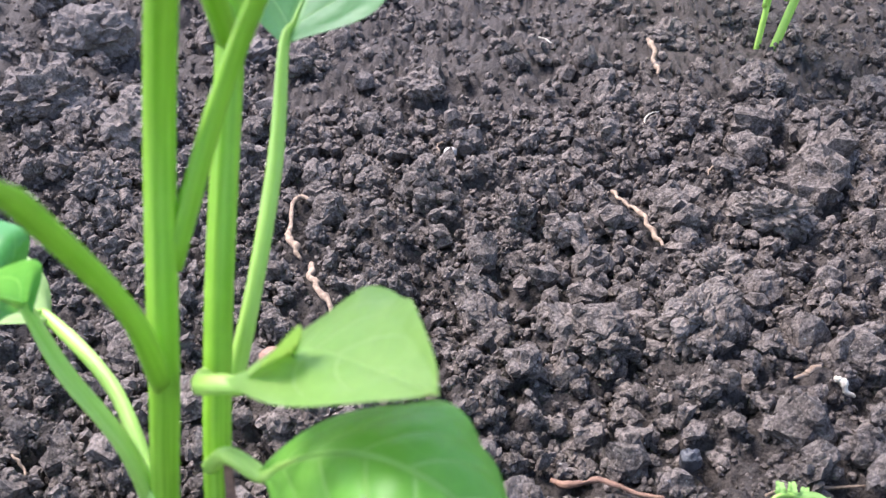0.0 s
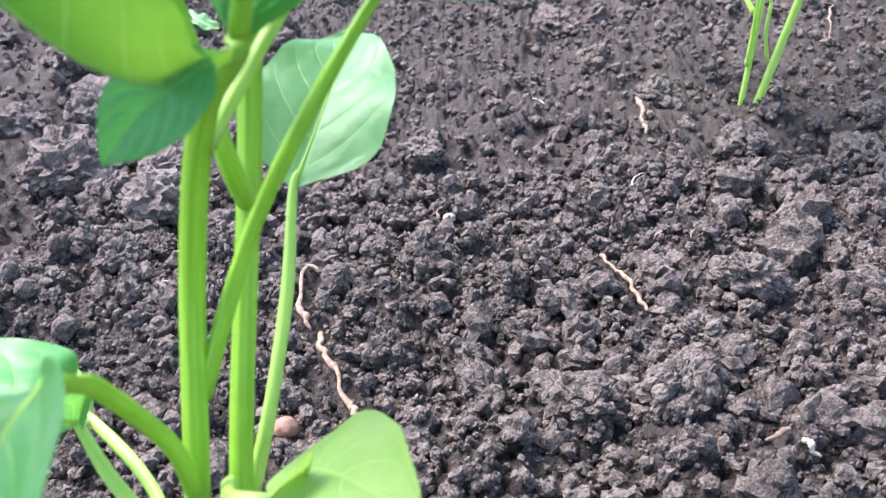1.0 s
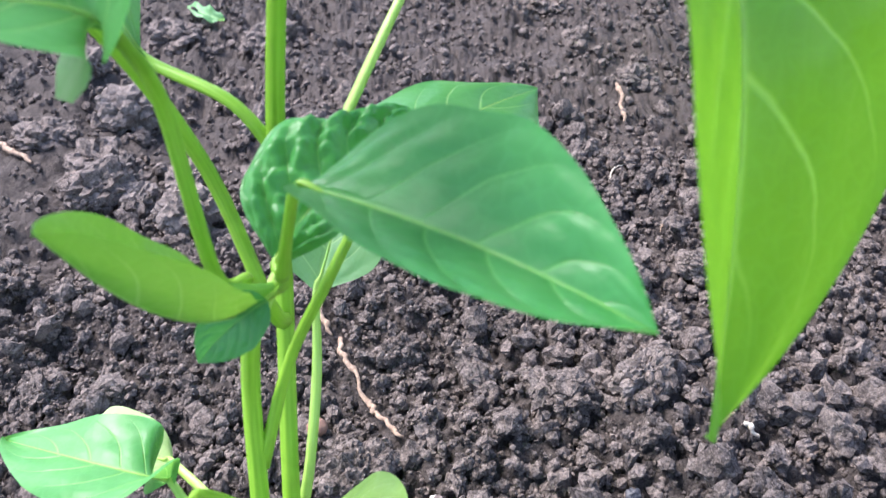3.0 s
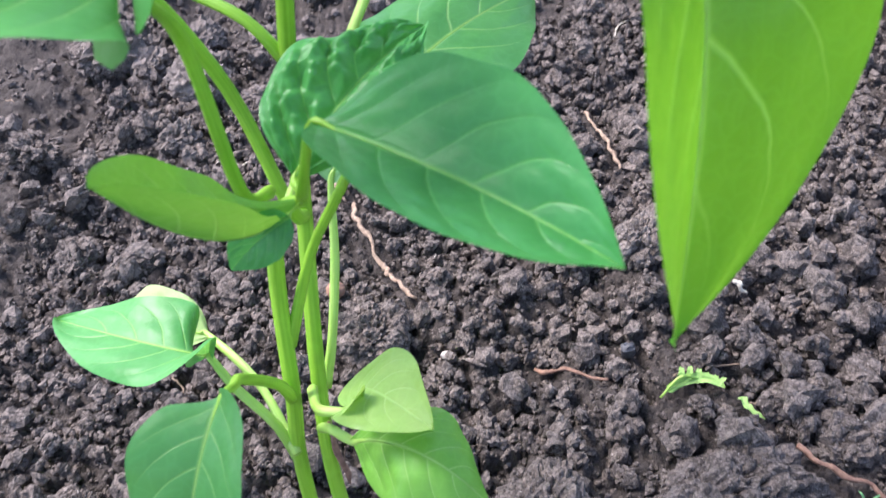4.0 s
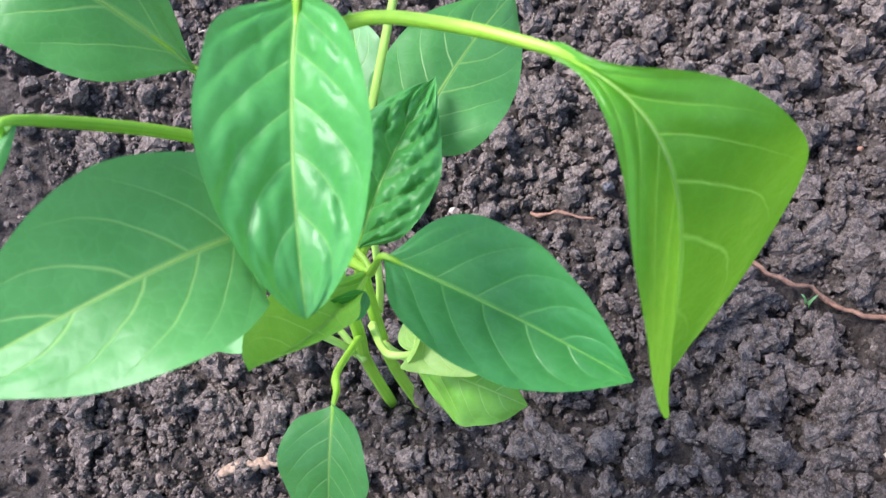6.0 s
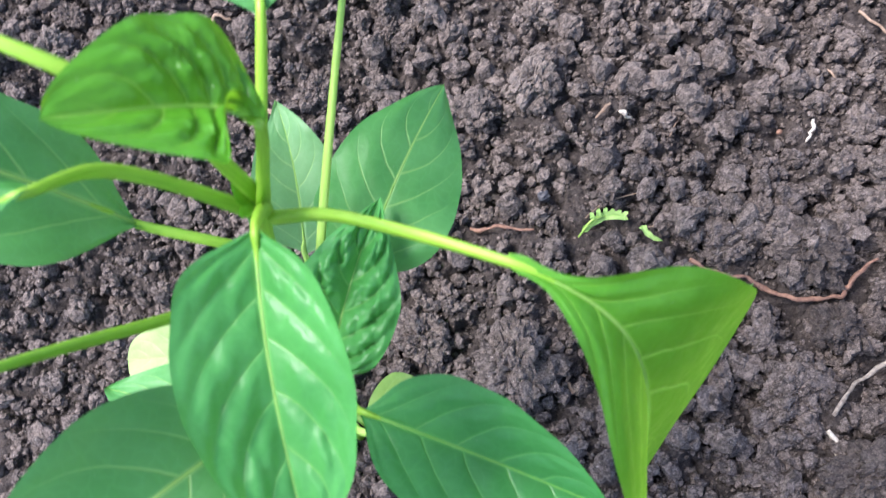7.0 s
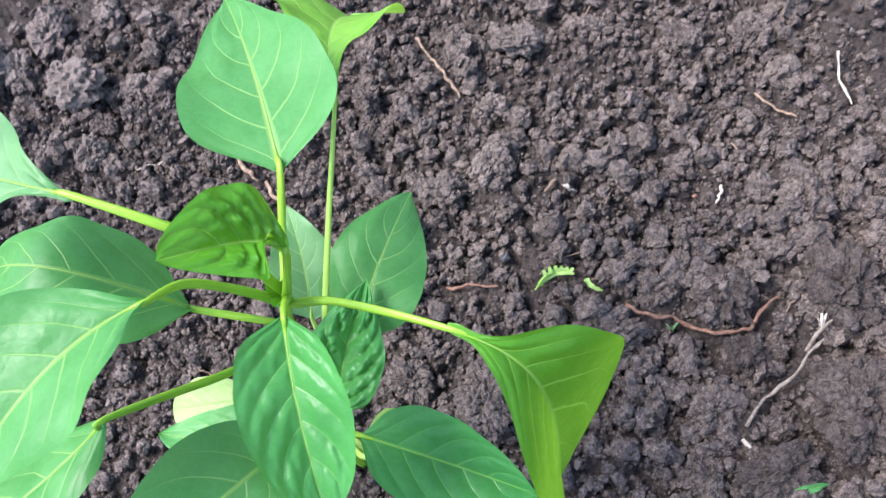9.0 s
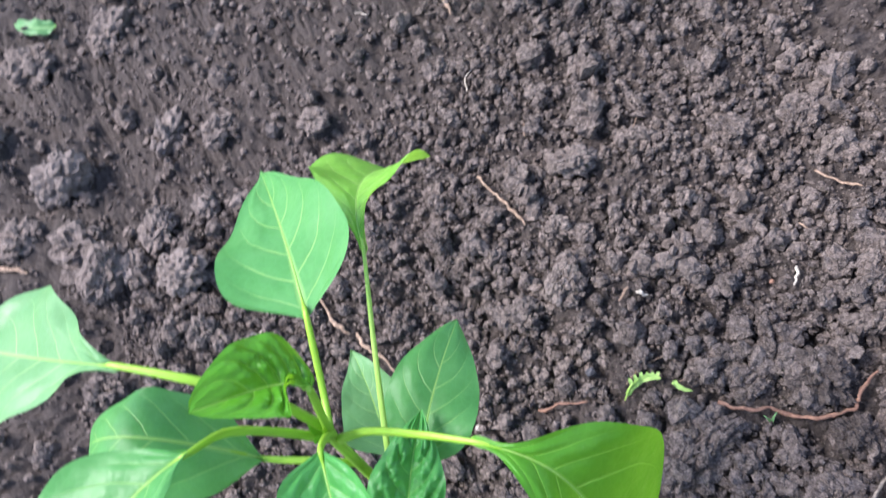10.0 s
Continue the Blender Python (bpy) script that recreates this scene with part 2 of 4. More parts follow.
def part(name, shape, mat, parent, label=""):
    """One mesh object under a thing or a part; shape holds world places."""
    verts, faces, uvs = shape
    root = parent
    while root.parent:
        root = root.parent
    me = mesh_of(name, verts, faces, uvs, root.location)
    me.materials.append(mat)
    ob = new(name, me)
    ob.parent = parent
    return tagged(ob, label)


def thing(name, place, label, category, group=""):
    ob = new(name)
    ob.location = place
    return tagged(ob, label, category, group)


def solo(name, shape, mat, place, label, category, group=""):
    """A thing that is one mesh."""
    verts, faces, uvs = shape
    me = mesh_of(name, verts, faces, uvs, place)
    if mat == SOIL:
        me.polygons.foreach_set("use_smooth", [False] * len(me.polygons))
    me.materials.append(mat)
    ob = new(name, me)
    ob.location = place
    return tagged(ob, label, category, group)


def spline(points, count):
    """Catmull-Rom through the points."""
    p = [Vector(q) for q in points]
    p = [2 * p[0] - p[1]] + p + [2 * p[-1] - p[-2]]
    out = []
    n = len(p) - 3
    for k in range(count + 1):
        f = k / count * n
        i = min(int(f), n - 1)
        t = f - i
        a, b, c, d = p[i:i + 4]
        out.append(0.5 * (2 * b + (c - a) * t + (2 * a - 5 * b + 4 * c - d) * t * t + (3 * b - a - 3 * c + d) * t ** 3))
    return out


def tube(points, radii, sides=10, count=24, ridge=0.0, rough=0.0, flat=1.0, seed=0):
    """A round or ridged stalk through points; radii are spread evenly along it."""
    line = spline(points, count)
    verts, faces, uvs = [], [], []
    side = None
    for k, q in enumerate(line):
        d = (line[min(k + 1, count)] - line[max(k - 1, 0)]).normalized()
        if side is None:
            side = d.orthogonal().normalized()
        side = (side - d * side.dot(d)).normalized()
        other = d.cross(side)
        f = k / count * (len(radii) - 1)
        i = min(int(f), len(radii) - 2)
        r = radii[i] + (radii[i + 1] - radii[i]) * (f - i)
        for j in range(sides):
            a = 2 * math.pi * j / sides
            rr = r * (1 + ridge * math.cos(5 * a))
            if rough:
                rr *= 1 + rough * noise.noise(Vector((q.x * 300 + math.cos(a) * 1.3 + seed, q.y * 300 + math.sin(a) * 1.3, q.z * 300)))
            verts.append(q + side * (rr * math.cos(a)) + other * (rr * math.sin(a) * flat))
            uvs.append((abs(2 * j / sides - 1), k / count * 8))
    for k in range(count):
        for j in range(sides):
            a, b = k * sides + j, k * sides + (j + 1) % sides
            faces.append((a, b, b + sides, a + sides))
    for ring, end in ((0, line[0]), (count, line[-1])):
        verts.append(end)
        uvs.append((0.5, 0))
        c = len(verts) - 1
        for j in range(sides):
            a, b = ring * sides + j, ring * sides + (j + 1) % sides
            faces.append((c, b, a) if ring == 0 else (c, a, b))
    return verts, faces, uvs


class Blade:
    """A pepper leaf's surface: along (0 at the base, 1 at the tip), across (-1 to 1)."""

    def __init__(self, base, mid, tip, width, up=(0, 0, 1), fold=(15, 15), taper=(0.8, 0.95), curl=0.0, wave=0.0, pucker=0.0, twist=0.0, bend=1.0, seed=0):
        self.b, self.t, self.bend = Vector(base), Vector(tip), bend
        self.c = (Vector(mid) * (1 + bend) - (self.b + self.t) / 2) / bend
        self.width, self.up, self.fold, self.taper = width, Vector(up), fold, taper
        self.curl, self.wave, self.pucker, self.twist, self.seed = curl, wave, pucker, twist, seed
        a, c = taper
        top = a / (a + c)
        self.peak = top ** a * (1 - top) ** c

    def rib(self, u):
        p, q, r = (1 - u) ** 2, 2 * self.bend * u * (1 - u), u * u
        return (self.b * p + self.c * q + self.t * r) / (p + q + r)

    def half(self, u):
        a, c = self.taper
        u = min(max(u, 0.0), 1.0)
        return self.width / 2 * (u ** a * (1 - u) ** c / self.peak) * (1 - math.exp(-((u / (0.07 if self.width > 0.036 else 0.04)) ** 1.5))) + 0.0023 * (1 - u) ** 6 * min(1.0, 0.25 + u / 0.04)

    def point(self, u, s):
        uc = min(max(u, 0.0), 1.0)
        d = (self.rib(min(uc + 0.01, 1)) - self.rib(max(uc - 0.01, 0))).normalized()
        n = (self.up - d * self.up.dot(d)).normalized()
        side = d.cross(n)
        if self.twist:
            m = Matrix.Rotation(radians(self.twist * (uc - 0.4)), 3, d)
            n, side = m @ n, m @ side
        h = self.half(uc)
        ang = radians(self.fold[0] if s < 0 else self.fold[1])
        f = abs(s)
        ang2 = ang + self.curl * f
        y = h * f * math.cos(ang2)
        z = h * f * math.sin(ang2)
        ph = (uc - lateral(f) - (0.04 if s < 0 else 0.07)) / VEIN_STEP
        bulge = abs(math.sin(math.pi * ph)) ** 0.75 * (0.72 + 0.28 * abs(math.sin(math.pi * (3.4 * f + 0.37 * math.floor(ph) + 0.2 * self.seed))))
        room = math.sin(math.pi * min(f * 1.04, 1)) ** 0.7 * min(1, 6 * uc) * min(1, 4 * (1 - uc))
        z += self.pucker * self.width * (0.85 * bulge + 0.3 * noise.noise(Vector((uc * 11, s * 5.5, self.seed * 5.1))) + 5 * self.pucker * abs(noise.noise(Vector((uc * 24, s * 9, self.seed * 1.7))))) * room
        w = noise.noise(Vector((uc * 3.2, s * 1.6, self.seed * 7.3 + 0.5)))
        z += self.wave * self.width * w * f
        z += self.wave * 0.5 * self.width * f * f * math.sin(uc * 17 + self.seed * 2 + (1.3 if s < 0 else 0))
        y *= 1 + 0.05 * noise.noise(Vector((uc * 6, 3.1 if s < 0 else 9.7, self.seed * 3.1)))
        return self.rib(uc) + side * (y if s > 0 else -y) + n * z

    def sheet(self, nu=84, nv=40):
        verts, faces, uvs = [], [], []
        for i in range(nu + 1):
            u = i / nu
            for j in range(nv + 1):
                s = 2 * j / nv - 1
                verts.append(self.point(u, s))
                uvs.append((u, s))
        for i in range(nu):
            for j in range(nv):
                a = i * (nv + 1) + j
                faces.append((a, a + 1, a + nv + 2, a + nv + 1))
        return verts, faces, uvs

    def veins(self, thick=1.0):
        out = ([], [], [])

        def add(shape):
            k = len(out[0])
            out[0].extend(shape[0])
            out[1].extend(tuple(v + k for v in f) for f in shape[1])
            out[2].extend(shape[2])
        r = min(0.0006, 0.013 * self.width) * thick
        add(tube([self.point(0.98 * k / 8, 0) for k in range(9)], [r, 0.72 * r, 0.48 * r, 0.3 * r, 0.15 * r], 7, 26))
        return out


def lateral(f):
    """How far a side vein runs tipwards at a share f of the way to the edge."""
    return 0.20 * f + 0.15 * f * f


def leaf(plant, mat, base, mid, tip, width, stalk=None, radius=(0.0018, 0.0017), stalk_mat=None, label="", **form):
    blade = Blade(base, mid, tip, width, **form)
    ob = part("leaf", blade.sheet(), mat, plant, label)
    part("midrib", blade.veins(), VEIN_DARK if mat is LEAF_DARK else VEIN, ob)
    if stalk:
        part("petiole", tube([*stalk, base, blade.rib(0.08), blade.rib(0.16)], [radius[0] * 1.25, radius[0], radius[0], radius[1] * 0.75, radius[1] * 0.38, 0.0004], 10, 34, ridge=0.05, flat=0.8), stalk_mat or STALK, plant)
    return ob


# ---- ground ----
rng = np.random.default_rng(7)
TABLES = rng.random((12, 257, 257))


def value_noise(x, y, cell, k):
    t = TABLES[k]
    fx, fy = np.asarray(x) / cell + 91.7 * (k + 1), np.asarray(y) / cell + 37.3 * (k + 1)
    ix, iy = np.floor(fx).astype(int), np.floor(fy).astype(int)
    u, v = fx - ix, fy - iy
    u, v = u * u * (3 - 2 * u), v * v * (3 - 2 * v)
    ix, iy = ix % 256, iy % 256
    return (t[ix, iy] * (1 - u) * (1 - v) + t[ix + 1, iy] * u * (1 - v) + t[ix, iy + 1] * (1 - u) * v + t[ix + 1, iy + 1] * u * v) * 2 - 1


def domes(x, y, cell, k):
    """Crumbs packed side by side: 1 on their tops, 0 in the cracks between them."""
    fx, fy = x / cell + 50.3 * (k + 1), y / cell + 71.9 * (k + 1)
    ix, iy = np.floor(fx).astype(int), np.floor(fy).astype(int)
    near = np.full(np.shape(fx), 9.0)
    lift = np.zeros(np.shape(fx))
    for dx in (-1, 0, 1):
        for dy in (-1, 0, 1):
            a, b = (ix + dx) % 256, (iy + dy) % 256
            d = (ix + dx + TABLES[k][a, b] - fx) ** 2 + (iy + dy + TABLES[k + 1][a, b] - fy) ** 2
            lift = np.where(d < near, TABLES[k + 2][a, b], lift)
            near = np.minimum(near, d)
    return np.sqrt(np.clip(1 - near / 0.8, 0, 1)) * (0.45 + 0.55 * lift)


DIPS = ((0.33, 0.62, 0.02, 32), (0.266, 0.103, 0.016, 15), (0.284, 0.143, 0.018, 14), (0.255, 0.085, 0.014, 14), (0.234, 0.155, 0.014, 12), (0.122, 0.165, 0.013, 11), (0.318, 0.126, 0.02, 15), (0.205, 0.155, 0.01, 12), (0.245, 0.128, 0.013, 10), (0.296, 0.19, 0.014, 11), (0.276, 0.212, 0.012, 10), (0.355, 0.2, 0.016, 13), (0.272, 0.075, 0.016, 12), (0.2, 0.125, 0.012, 10), (0.228, 0.178, 0.01, 9))


def ground_z(x, y):
    x, y = np.asarray(x, float), np.asarray(y, float)
    near = np.clip((1.15 - np.maximum(np.abs(x - 0.085), np.abs(y - 0.29))) / 0.3, 0, 1)
    rugged = 1 + 0.9 * np.clip((-x - 0.02) / 0.15, 0, 1) * np.clip((y - 0.3) / 0.2, 0, 1)
    z = near * (0.006 * value_noise(x, y, 0.17, 0) + 0.006 * rugged * value_noise(x, y, 0.07, 1) + 0.004 * rugged * value_noise(x, y, 0.03, 2)) - 0.004
    for cx, cy, deep, wide in DIPS:
        z = z - deep * np.exp(-((x - cx) ** 2 + (y - cy) ** 2) / (wide / 1000) ** 2)
    z = z + 0.02 * np.exp(-((y - 1.0 + 0.5 * (x + 0.3)) / 0.05) ** 2) * np.clip((-x - 0.1) / 0.2, 0, 1) * near
    wx, wy = x + 0.0035 * value_noise(x, y, 0.009, 3) + 0.001 * value_noise(x, y, 0.0035, 5), y + 0.0035 * value_noise(x, y, 0.009, 4) + 0.001 * value_noise(x, y, 0.0035, 6)
    patch = 0.75 + 0.45 * value_noise(x, y, 0.045, 7)
    z = z + near * (0.014 * patch * domes(wx, wy, 0.017, 5) + 0.0088 * domes(wx, wy, 0.0078, 8) + 0.0042 * domes(wx, wy, 0.0038, 2) + 0.0008 * value_noise(x, y, 0.0024, 3)) - 0.006 * near
    return z - 0.008


def floor_z(x, y):
    return float(ground_z(x, y))


def floor_top(x, y):
    """The top of the loose soil round a place."""
    d = np.linspace(-0.006, 0.006, 7)
    gx, gy = np.meshgrid(x + d, y + d)
    return float(np.sort(ground_z(gx, gy).ravel())[-8]) + 0.0022


def stretch(lo, hi, step, far):
    mid = list(np.arange(lo, hi + step / 2, step))
    grow, d, gone = [], step, 0.0
    while d < far:
        if d < 0.008:
            d *= 1.03
        elif gone > 0.62:
            d *= 1.5
        gone += d
        grow.append(d)
    out = np.cumsum(grow)
    return np.array([*(lo - out[::-1]), *mid, *(mid[-1] + out)])


def build_ground():
    xs, ys = stretch(-0.19, 0.36, 0.0015, 150), stretch(0.06, 0.52, 0.0015, 150)
    gx, gy = np.meshgrid(xs, ys)
    gz = ground_z(gx, gy)
    ny, nx = gx.shape
    k = np.arange(ny * nx).reshape(ny, nx)
    quads = np.stack([k[:-1, :-1], k[:-1, 1:], k[1:, 1:], k[1:, :-1]], -1).reshape(-1, 4)
    me = bpy.data.meshes.new("ground")
    fill(me, np.stack([gx, gy, gz], -1).reshape(-1, 3), quads)
    # the sheet below the crumbs carries the gaps' shade in its colour
    me.materials.append(SOIL_GAP_SHADE)
    return tagged(new("ground", me), "dark brown crumbly garden soil, freshly dug", "soil", kind="structure")


def fill(me, verts, faces, smooth=True):
    n, w = faces.shape
    me.vertices.add(len(verts))
    me.vertices.foreach_set("co", verts.astype(np.float32).ravel())
    me.loops.add(n * w)
    me.loops.foreach_set("vertex_index", faces.astype(np.int32).ravel())
    me.polygons.add(n)
    me.polygons.foreach_set("loop_start", np.arange(0, n * w, w, dtype=np.int32))
    me.polygons.foreach_set("use_smooth", np.full(n, smooth))
    me.update(calc_edges=True)


def lump(level, seed, rough=0.3):
    """A clod of soil of about unit radius: vertices and triangles."""
    bm = bmesh.new()
    bmesh.ops.create_icosphere(bm, subdivisions=level, radius=1)
    s = Vector((seed * 3.7, seed * 1.9, seed * 5.3))
    r = random.Random(seed)
    cuts = [(Vector((r.gauss(0, 1), r.gauss(0, 1), r.gauss(0, 1))).normalized(), r.uniform(0.7, 1.0)) for _ in range(3)]
    for v in bm.verts:
        d = v.co.normalized()
        q = 1 + (1.5 if level < 3 else 1.0) * rough * (noise.noise(d * 1.3 + s) + 0.6 * noise.noise(d * 2.9 + s) + 0.4 * noise.noise(d * 5.5 + s))
        if level > 2:
            gap = noise.voronoi(d * 3.2 + s)[0]
            q -= 0.22 * math.exp(-9 * (gap[1] - gap[0]))
            gap = noise.voronoi(d * 7 + s)[0]
            q -= 0.05 * math.exp(-9 * (gap[1] - gap[0]))
            q += rough * 0.22 * noise.noise(d * 14 + s)
        if level > 4:
            q += 0.03 * noise.noise(d * 27 + s) - 0.12 * max(0, noise.noise(d * 9 - s) - 0.25)
        v.co = d * q
        for n, h in cuts:
            over = v.co.dot(n) - h
            if over > 0:
                v.co -= n * over * 0.6
    bm.verts.index_update()
    vs = np.array([v.co[:] for v in bm.verts])
    fs = np.array([[v.index for v in f.verts] for f in bm.faces])
    bm.free()
    return vs, fs


def crumb(core, knobs, seed):
    """A crumb of soil: a core with smaller crumbs stuck to it."""
    r = random.Random(seed * 31 + knobs)
    vs, fs = lump(core, seed, 0.5)
    allv, allf, k = [vs * 0.78], [fs], len(vs)
    for n in range(knobs):
        d = np.array([r.gauss(0, 1) for _ in range(3)])
        vs, fs = lump(1, seed * 17 + n, 0.5)
        allv.append(vs * r.uniform(0.2, 0.46) + d / np.linalg.norm(d) * r.uniform(0.5, 0.78))
        allf.append(fs + k)
        k += len(vs)
    return np.concatenate(allv), np.concatenate(allf)


def random_turns(n):
    q = rng.normal(size=(n, 4))
    q /= np.linalg.norm(q, axis=1)[:, None]
    w, x, y, z = q.T
    return np.stack([np.stack([1 - 2 * (y * y + z * z), 2 * (x * y - z * w), 2 * (x * z + y * w)], -1),
                     np.stack([2 * (x * y + z * w), 1 - 2 * (x * x + z * z), 2 * (y * z - x * w)], -1),
                     np.stack([2 * (x * z - y * w), 2 * (y * z + x * w), 1 - 2 * (x * x + y * y)], -1)], 1)


LONG_ROOT = [(0.196, 0.206, 0.007), (0.207, 0.194, 0.006), (0.224, 0.186, 0.002), (0.235, 0.173), (0.251, 0.164), (0.267, 0.163), (0.275, 0.169), (0.292, 0.175, 0.004)]
FORKED_ROOT = [(0.234, 0.104), (0.252, 0.115), (0.266, 0.1195, 0.008), (0.279, 0.124, 0.010), (0.292, 0.133, 0.014), (0.303, 0.1365, 0.013)]
CURLED_ROOT = [(-0.02, 0.453), (-0.031, 0.453), (-0.027, 0.415), (-0.019, 0.397)]
WAVY_ROOT = [(-0.014, 0.396), (-0.012, 0.382), (-0.007, 0.372), (0.001, 0.352), (0.007, 0.343), (0.010, 0.337), (0.017, 0.325), (0.026, 0.314)]
PALE_ROOT = [(0.132, 0.462), (0.134, 0.45), (0.137, 0.438), (0.142, 0.419), (0.146, 0.398)]
STRAWS = [(0.291, 0.26), (0.286, 0.254), (0.281, 0.249)], [(0.186, 0.309), (0.175, 0.303)], [(0.342, 0.316), (0.35, 0.30), (0.359, 0.286)], [(0.405, 0.319), (0.396, 0.297), (0.395, 0.278)]
LEAF_RIB = [(0.143, 0.24, -0.001), (0.153, 0.2445, 0.003), (0.164, 0.2445, 0.003), (0.172, 0.239, 0.0)]
SCRAP_LINE = [(0.178, 0.233, 0.001), (0.18, 0.226, 0.003), (0.186, 0.221, 0.002)]
SMALL_TWIG = [(0.085, 0.267), (0.103, 0.261), (0.12, 0.252)]
BARE = np.array([p[:2] for line in (LONG_ROOT, FORKED_ROOT, CURLED_ROOT, WAVY_ROOT, PALE_ROOT, SMALL_TWIG, LEAF_RIB, SCRAP_LINE, *STRAWS) for a, b in zip(line, line[1:]) for p in ((a[0] + (b[0] - a[0]) * k / 5, a[1] + (b[1] - a[1]) * k / 5) for k in range(5))])


def scatter(name, label, count, box, sizes, power, core, knobs, lift, kinds=10, spare=None):
    """Loose crumbs of soil strewn over a stretch of the ground, as one object."""
    x = rng.uniform(box[0], box[1], count)
    y = rng.uniform(box[2], box[3], count)
    r = np.minimum(sizes[0] * (1 - rng.random(count)) ** (-1 / power), sizes[1])
    near = np.min((x[:, None] - BARE[None, :, 0]) ** 2 + (y[:, None] - BARE[None, :, 1]) ** 2, axis=1) ** 0.5
    keep = near > np.where(r < 0.0018, 0.001, 0.0025) + 0.9 * r
    if spare:
        keep &= ~((x > spare[0]) & (x < spare[1]) & (y > spare[2]) & (y < spare[3]))
    x, y, r = x[keep], y[keep], r[keep]
    count = len(x)
    z = ground_z(x, y) + lift * r
    turn = random_turns(count)
    squash = rng.uniform(0.7, 1.15, (count, 3))
    allv, allf, k = [], [], 0
    shapes = [crumb(core, knobs, 11 + i) for i in range(kinds)]
    which = rng.integers(0, kinds, count)
    for i, (vs, fs) in enumerate(shapes):
        sel = np.nonzero(which == i)[0]
        v = vs[None] * squash[sel][:, None]
        v = np.einsum("nij,nvj->nvi", turn[sel], v) * r[sel][:, None, None] + np.stack([x[sel], y[sel], z[sel]], -1)[:, None]
        f = fs[None] + (np.arange(len(sel)) * len(vs))[:, None, None] + k
        allv.append(v.reshape(-1, 3))
        allf.append(f.reshape(-1, 3))
        k += len(sel) * len(vs)
    me = bpy.data.meshes.new(name)
    fill(me, np.concatenate(allv), np.concatenate(allf), False)
    me.materials.append(SOIL)
    return tagged(new(name, me), label, "soil", kind="stuff")


build_ground()
scatter("soil_grains", "fine dark brown grains of loose garden soil", 22000, (-0.22, 0.42, 0.05, 0.58), (0.0009, 0.0022), 1.6, 1, 0, 0.35, 16)
scatter("soil_crumbs", "small knobbly dark brown crumbs of loose garden soil", 8200, (-0.22, 0.41, 0.06, 0.58), (0.0021, 0.0052), 2.0, 1, 3, 0.75, 16)
scatter("soil_crumbs", "rough dark brown crumbs of loose garden soil", 820, (-0.2, 0.4, 0.06, 0.58), (0.0045, 0.011), 2.2, 2, 10, 0.7, 14)
scatter("soil_grains", "dark brown grains of loose garden soil", 13000, (-0.7, 0.8, 0.56, 1.4), (0.002, 0.0055), 1.9, 1, 0, 0.5, 14)
scatter("soil_crumbs", "dark brown crumbs of loose garden soil", 2800, (-0.6, 0.7, -0.1, 1.4), (0.0032, 0.009), 2.2, 1, 3, 0.6, 14)
scatter("soil_crumbs", "rough broken crumbs of garden soil between the clods", 460, (0.17, 0.38, 0.02, 0.25), (0.0036, 0.011), 1.9, 2, 10, 0.75, 14)
scatter("soil_lumps", "rough dark brown lumps of garden soil", 320, (-0.6, 0.7, -0.05, 1.4), (0.0065, 0.016), 2.4, 2, 14, 0.3)
scatter("soil_grains", "dark brown grains of loose garden soil at the bed's sides", 11000, (-0.6, 0.75, -0.05, 0.6), (0.0015, 0.0042), 1.8, 1, 0, 0.45, 14, (-0.2, 0.4, 0.05, 0.57))
scatter("soil_lumps", "broken dark brown lumps of garden soil lying close together", 150, (0.16, 0.44, 0.03, 0.34), (0.0062, 0.0125), 2.0, 2, 14, 0.5, 12)
scatter("soil_lumps", "coarse dark brown lumps of soil in the rest of the bed", 6000, (-2.4, 2.5, -1.8, 3.0), (0.009, 0.026), 2.0, 1, 0, 0.3, 14, (-0.68, 0.78, -0.1, 1.38))


def clod(x, y, rx, ry, rz, seed, lift=0.35, label="rough dark brown clod of garden soil", mat=None):
    a, z = seed * 1.7, floor_z(x, y)
    r = random.Random(seed * 13)

    def shaped(shape, centre, size):
        pts = []
        for v in shape[0]:
            px, py = (centre[0] + v[0] * size) * rx, (centre[1] + v[1] * size) * ry
            pts.append((x + px * math.cos(a) - py * math.sin(a), y + px * math.sin(a) + py * math.cos(a), z + rz * (lift + centre[2] + v[2] * size)))
        return pts, [tuple(int(n) for n in f) for f in shape[1]], None
    ob = solo("soil_clod", shaped(lump(5 if y < 0.5 else 4, seed, 0.5), (0, 0, 0), 0.95), mat or SOIL, (x, y, z), label, "clod", "larger clods of soil")
    ob.data.shade_flat()
    for n in range(16 if max(rx, ry) > 0.03 else 9 if max(rx, ry) > 0.013 else 4):
        way, up = r.uniform(0, 6.28), r.uniform(-0.35, 0.75)
        out = 0.82 * math.sqrt(1 - up * up)
        crumb = part("crumb", shaped(lump(3, seed * 7 + n, 0.45), (out * math.cos(way), out * math.sin(way), 0.8 * up), r.uniform(0.1, 0.32)), mat or SOIL, ob)
        crumb.data.shade_flat()
    return ob


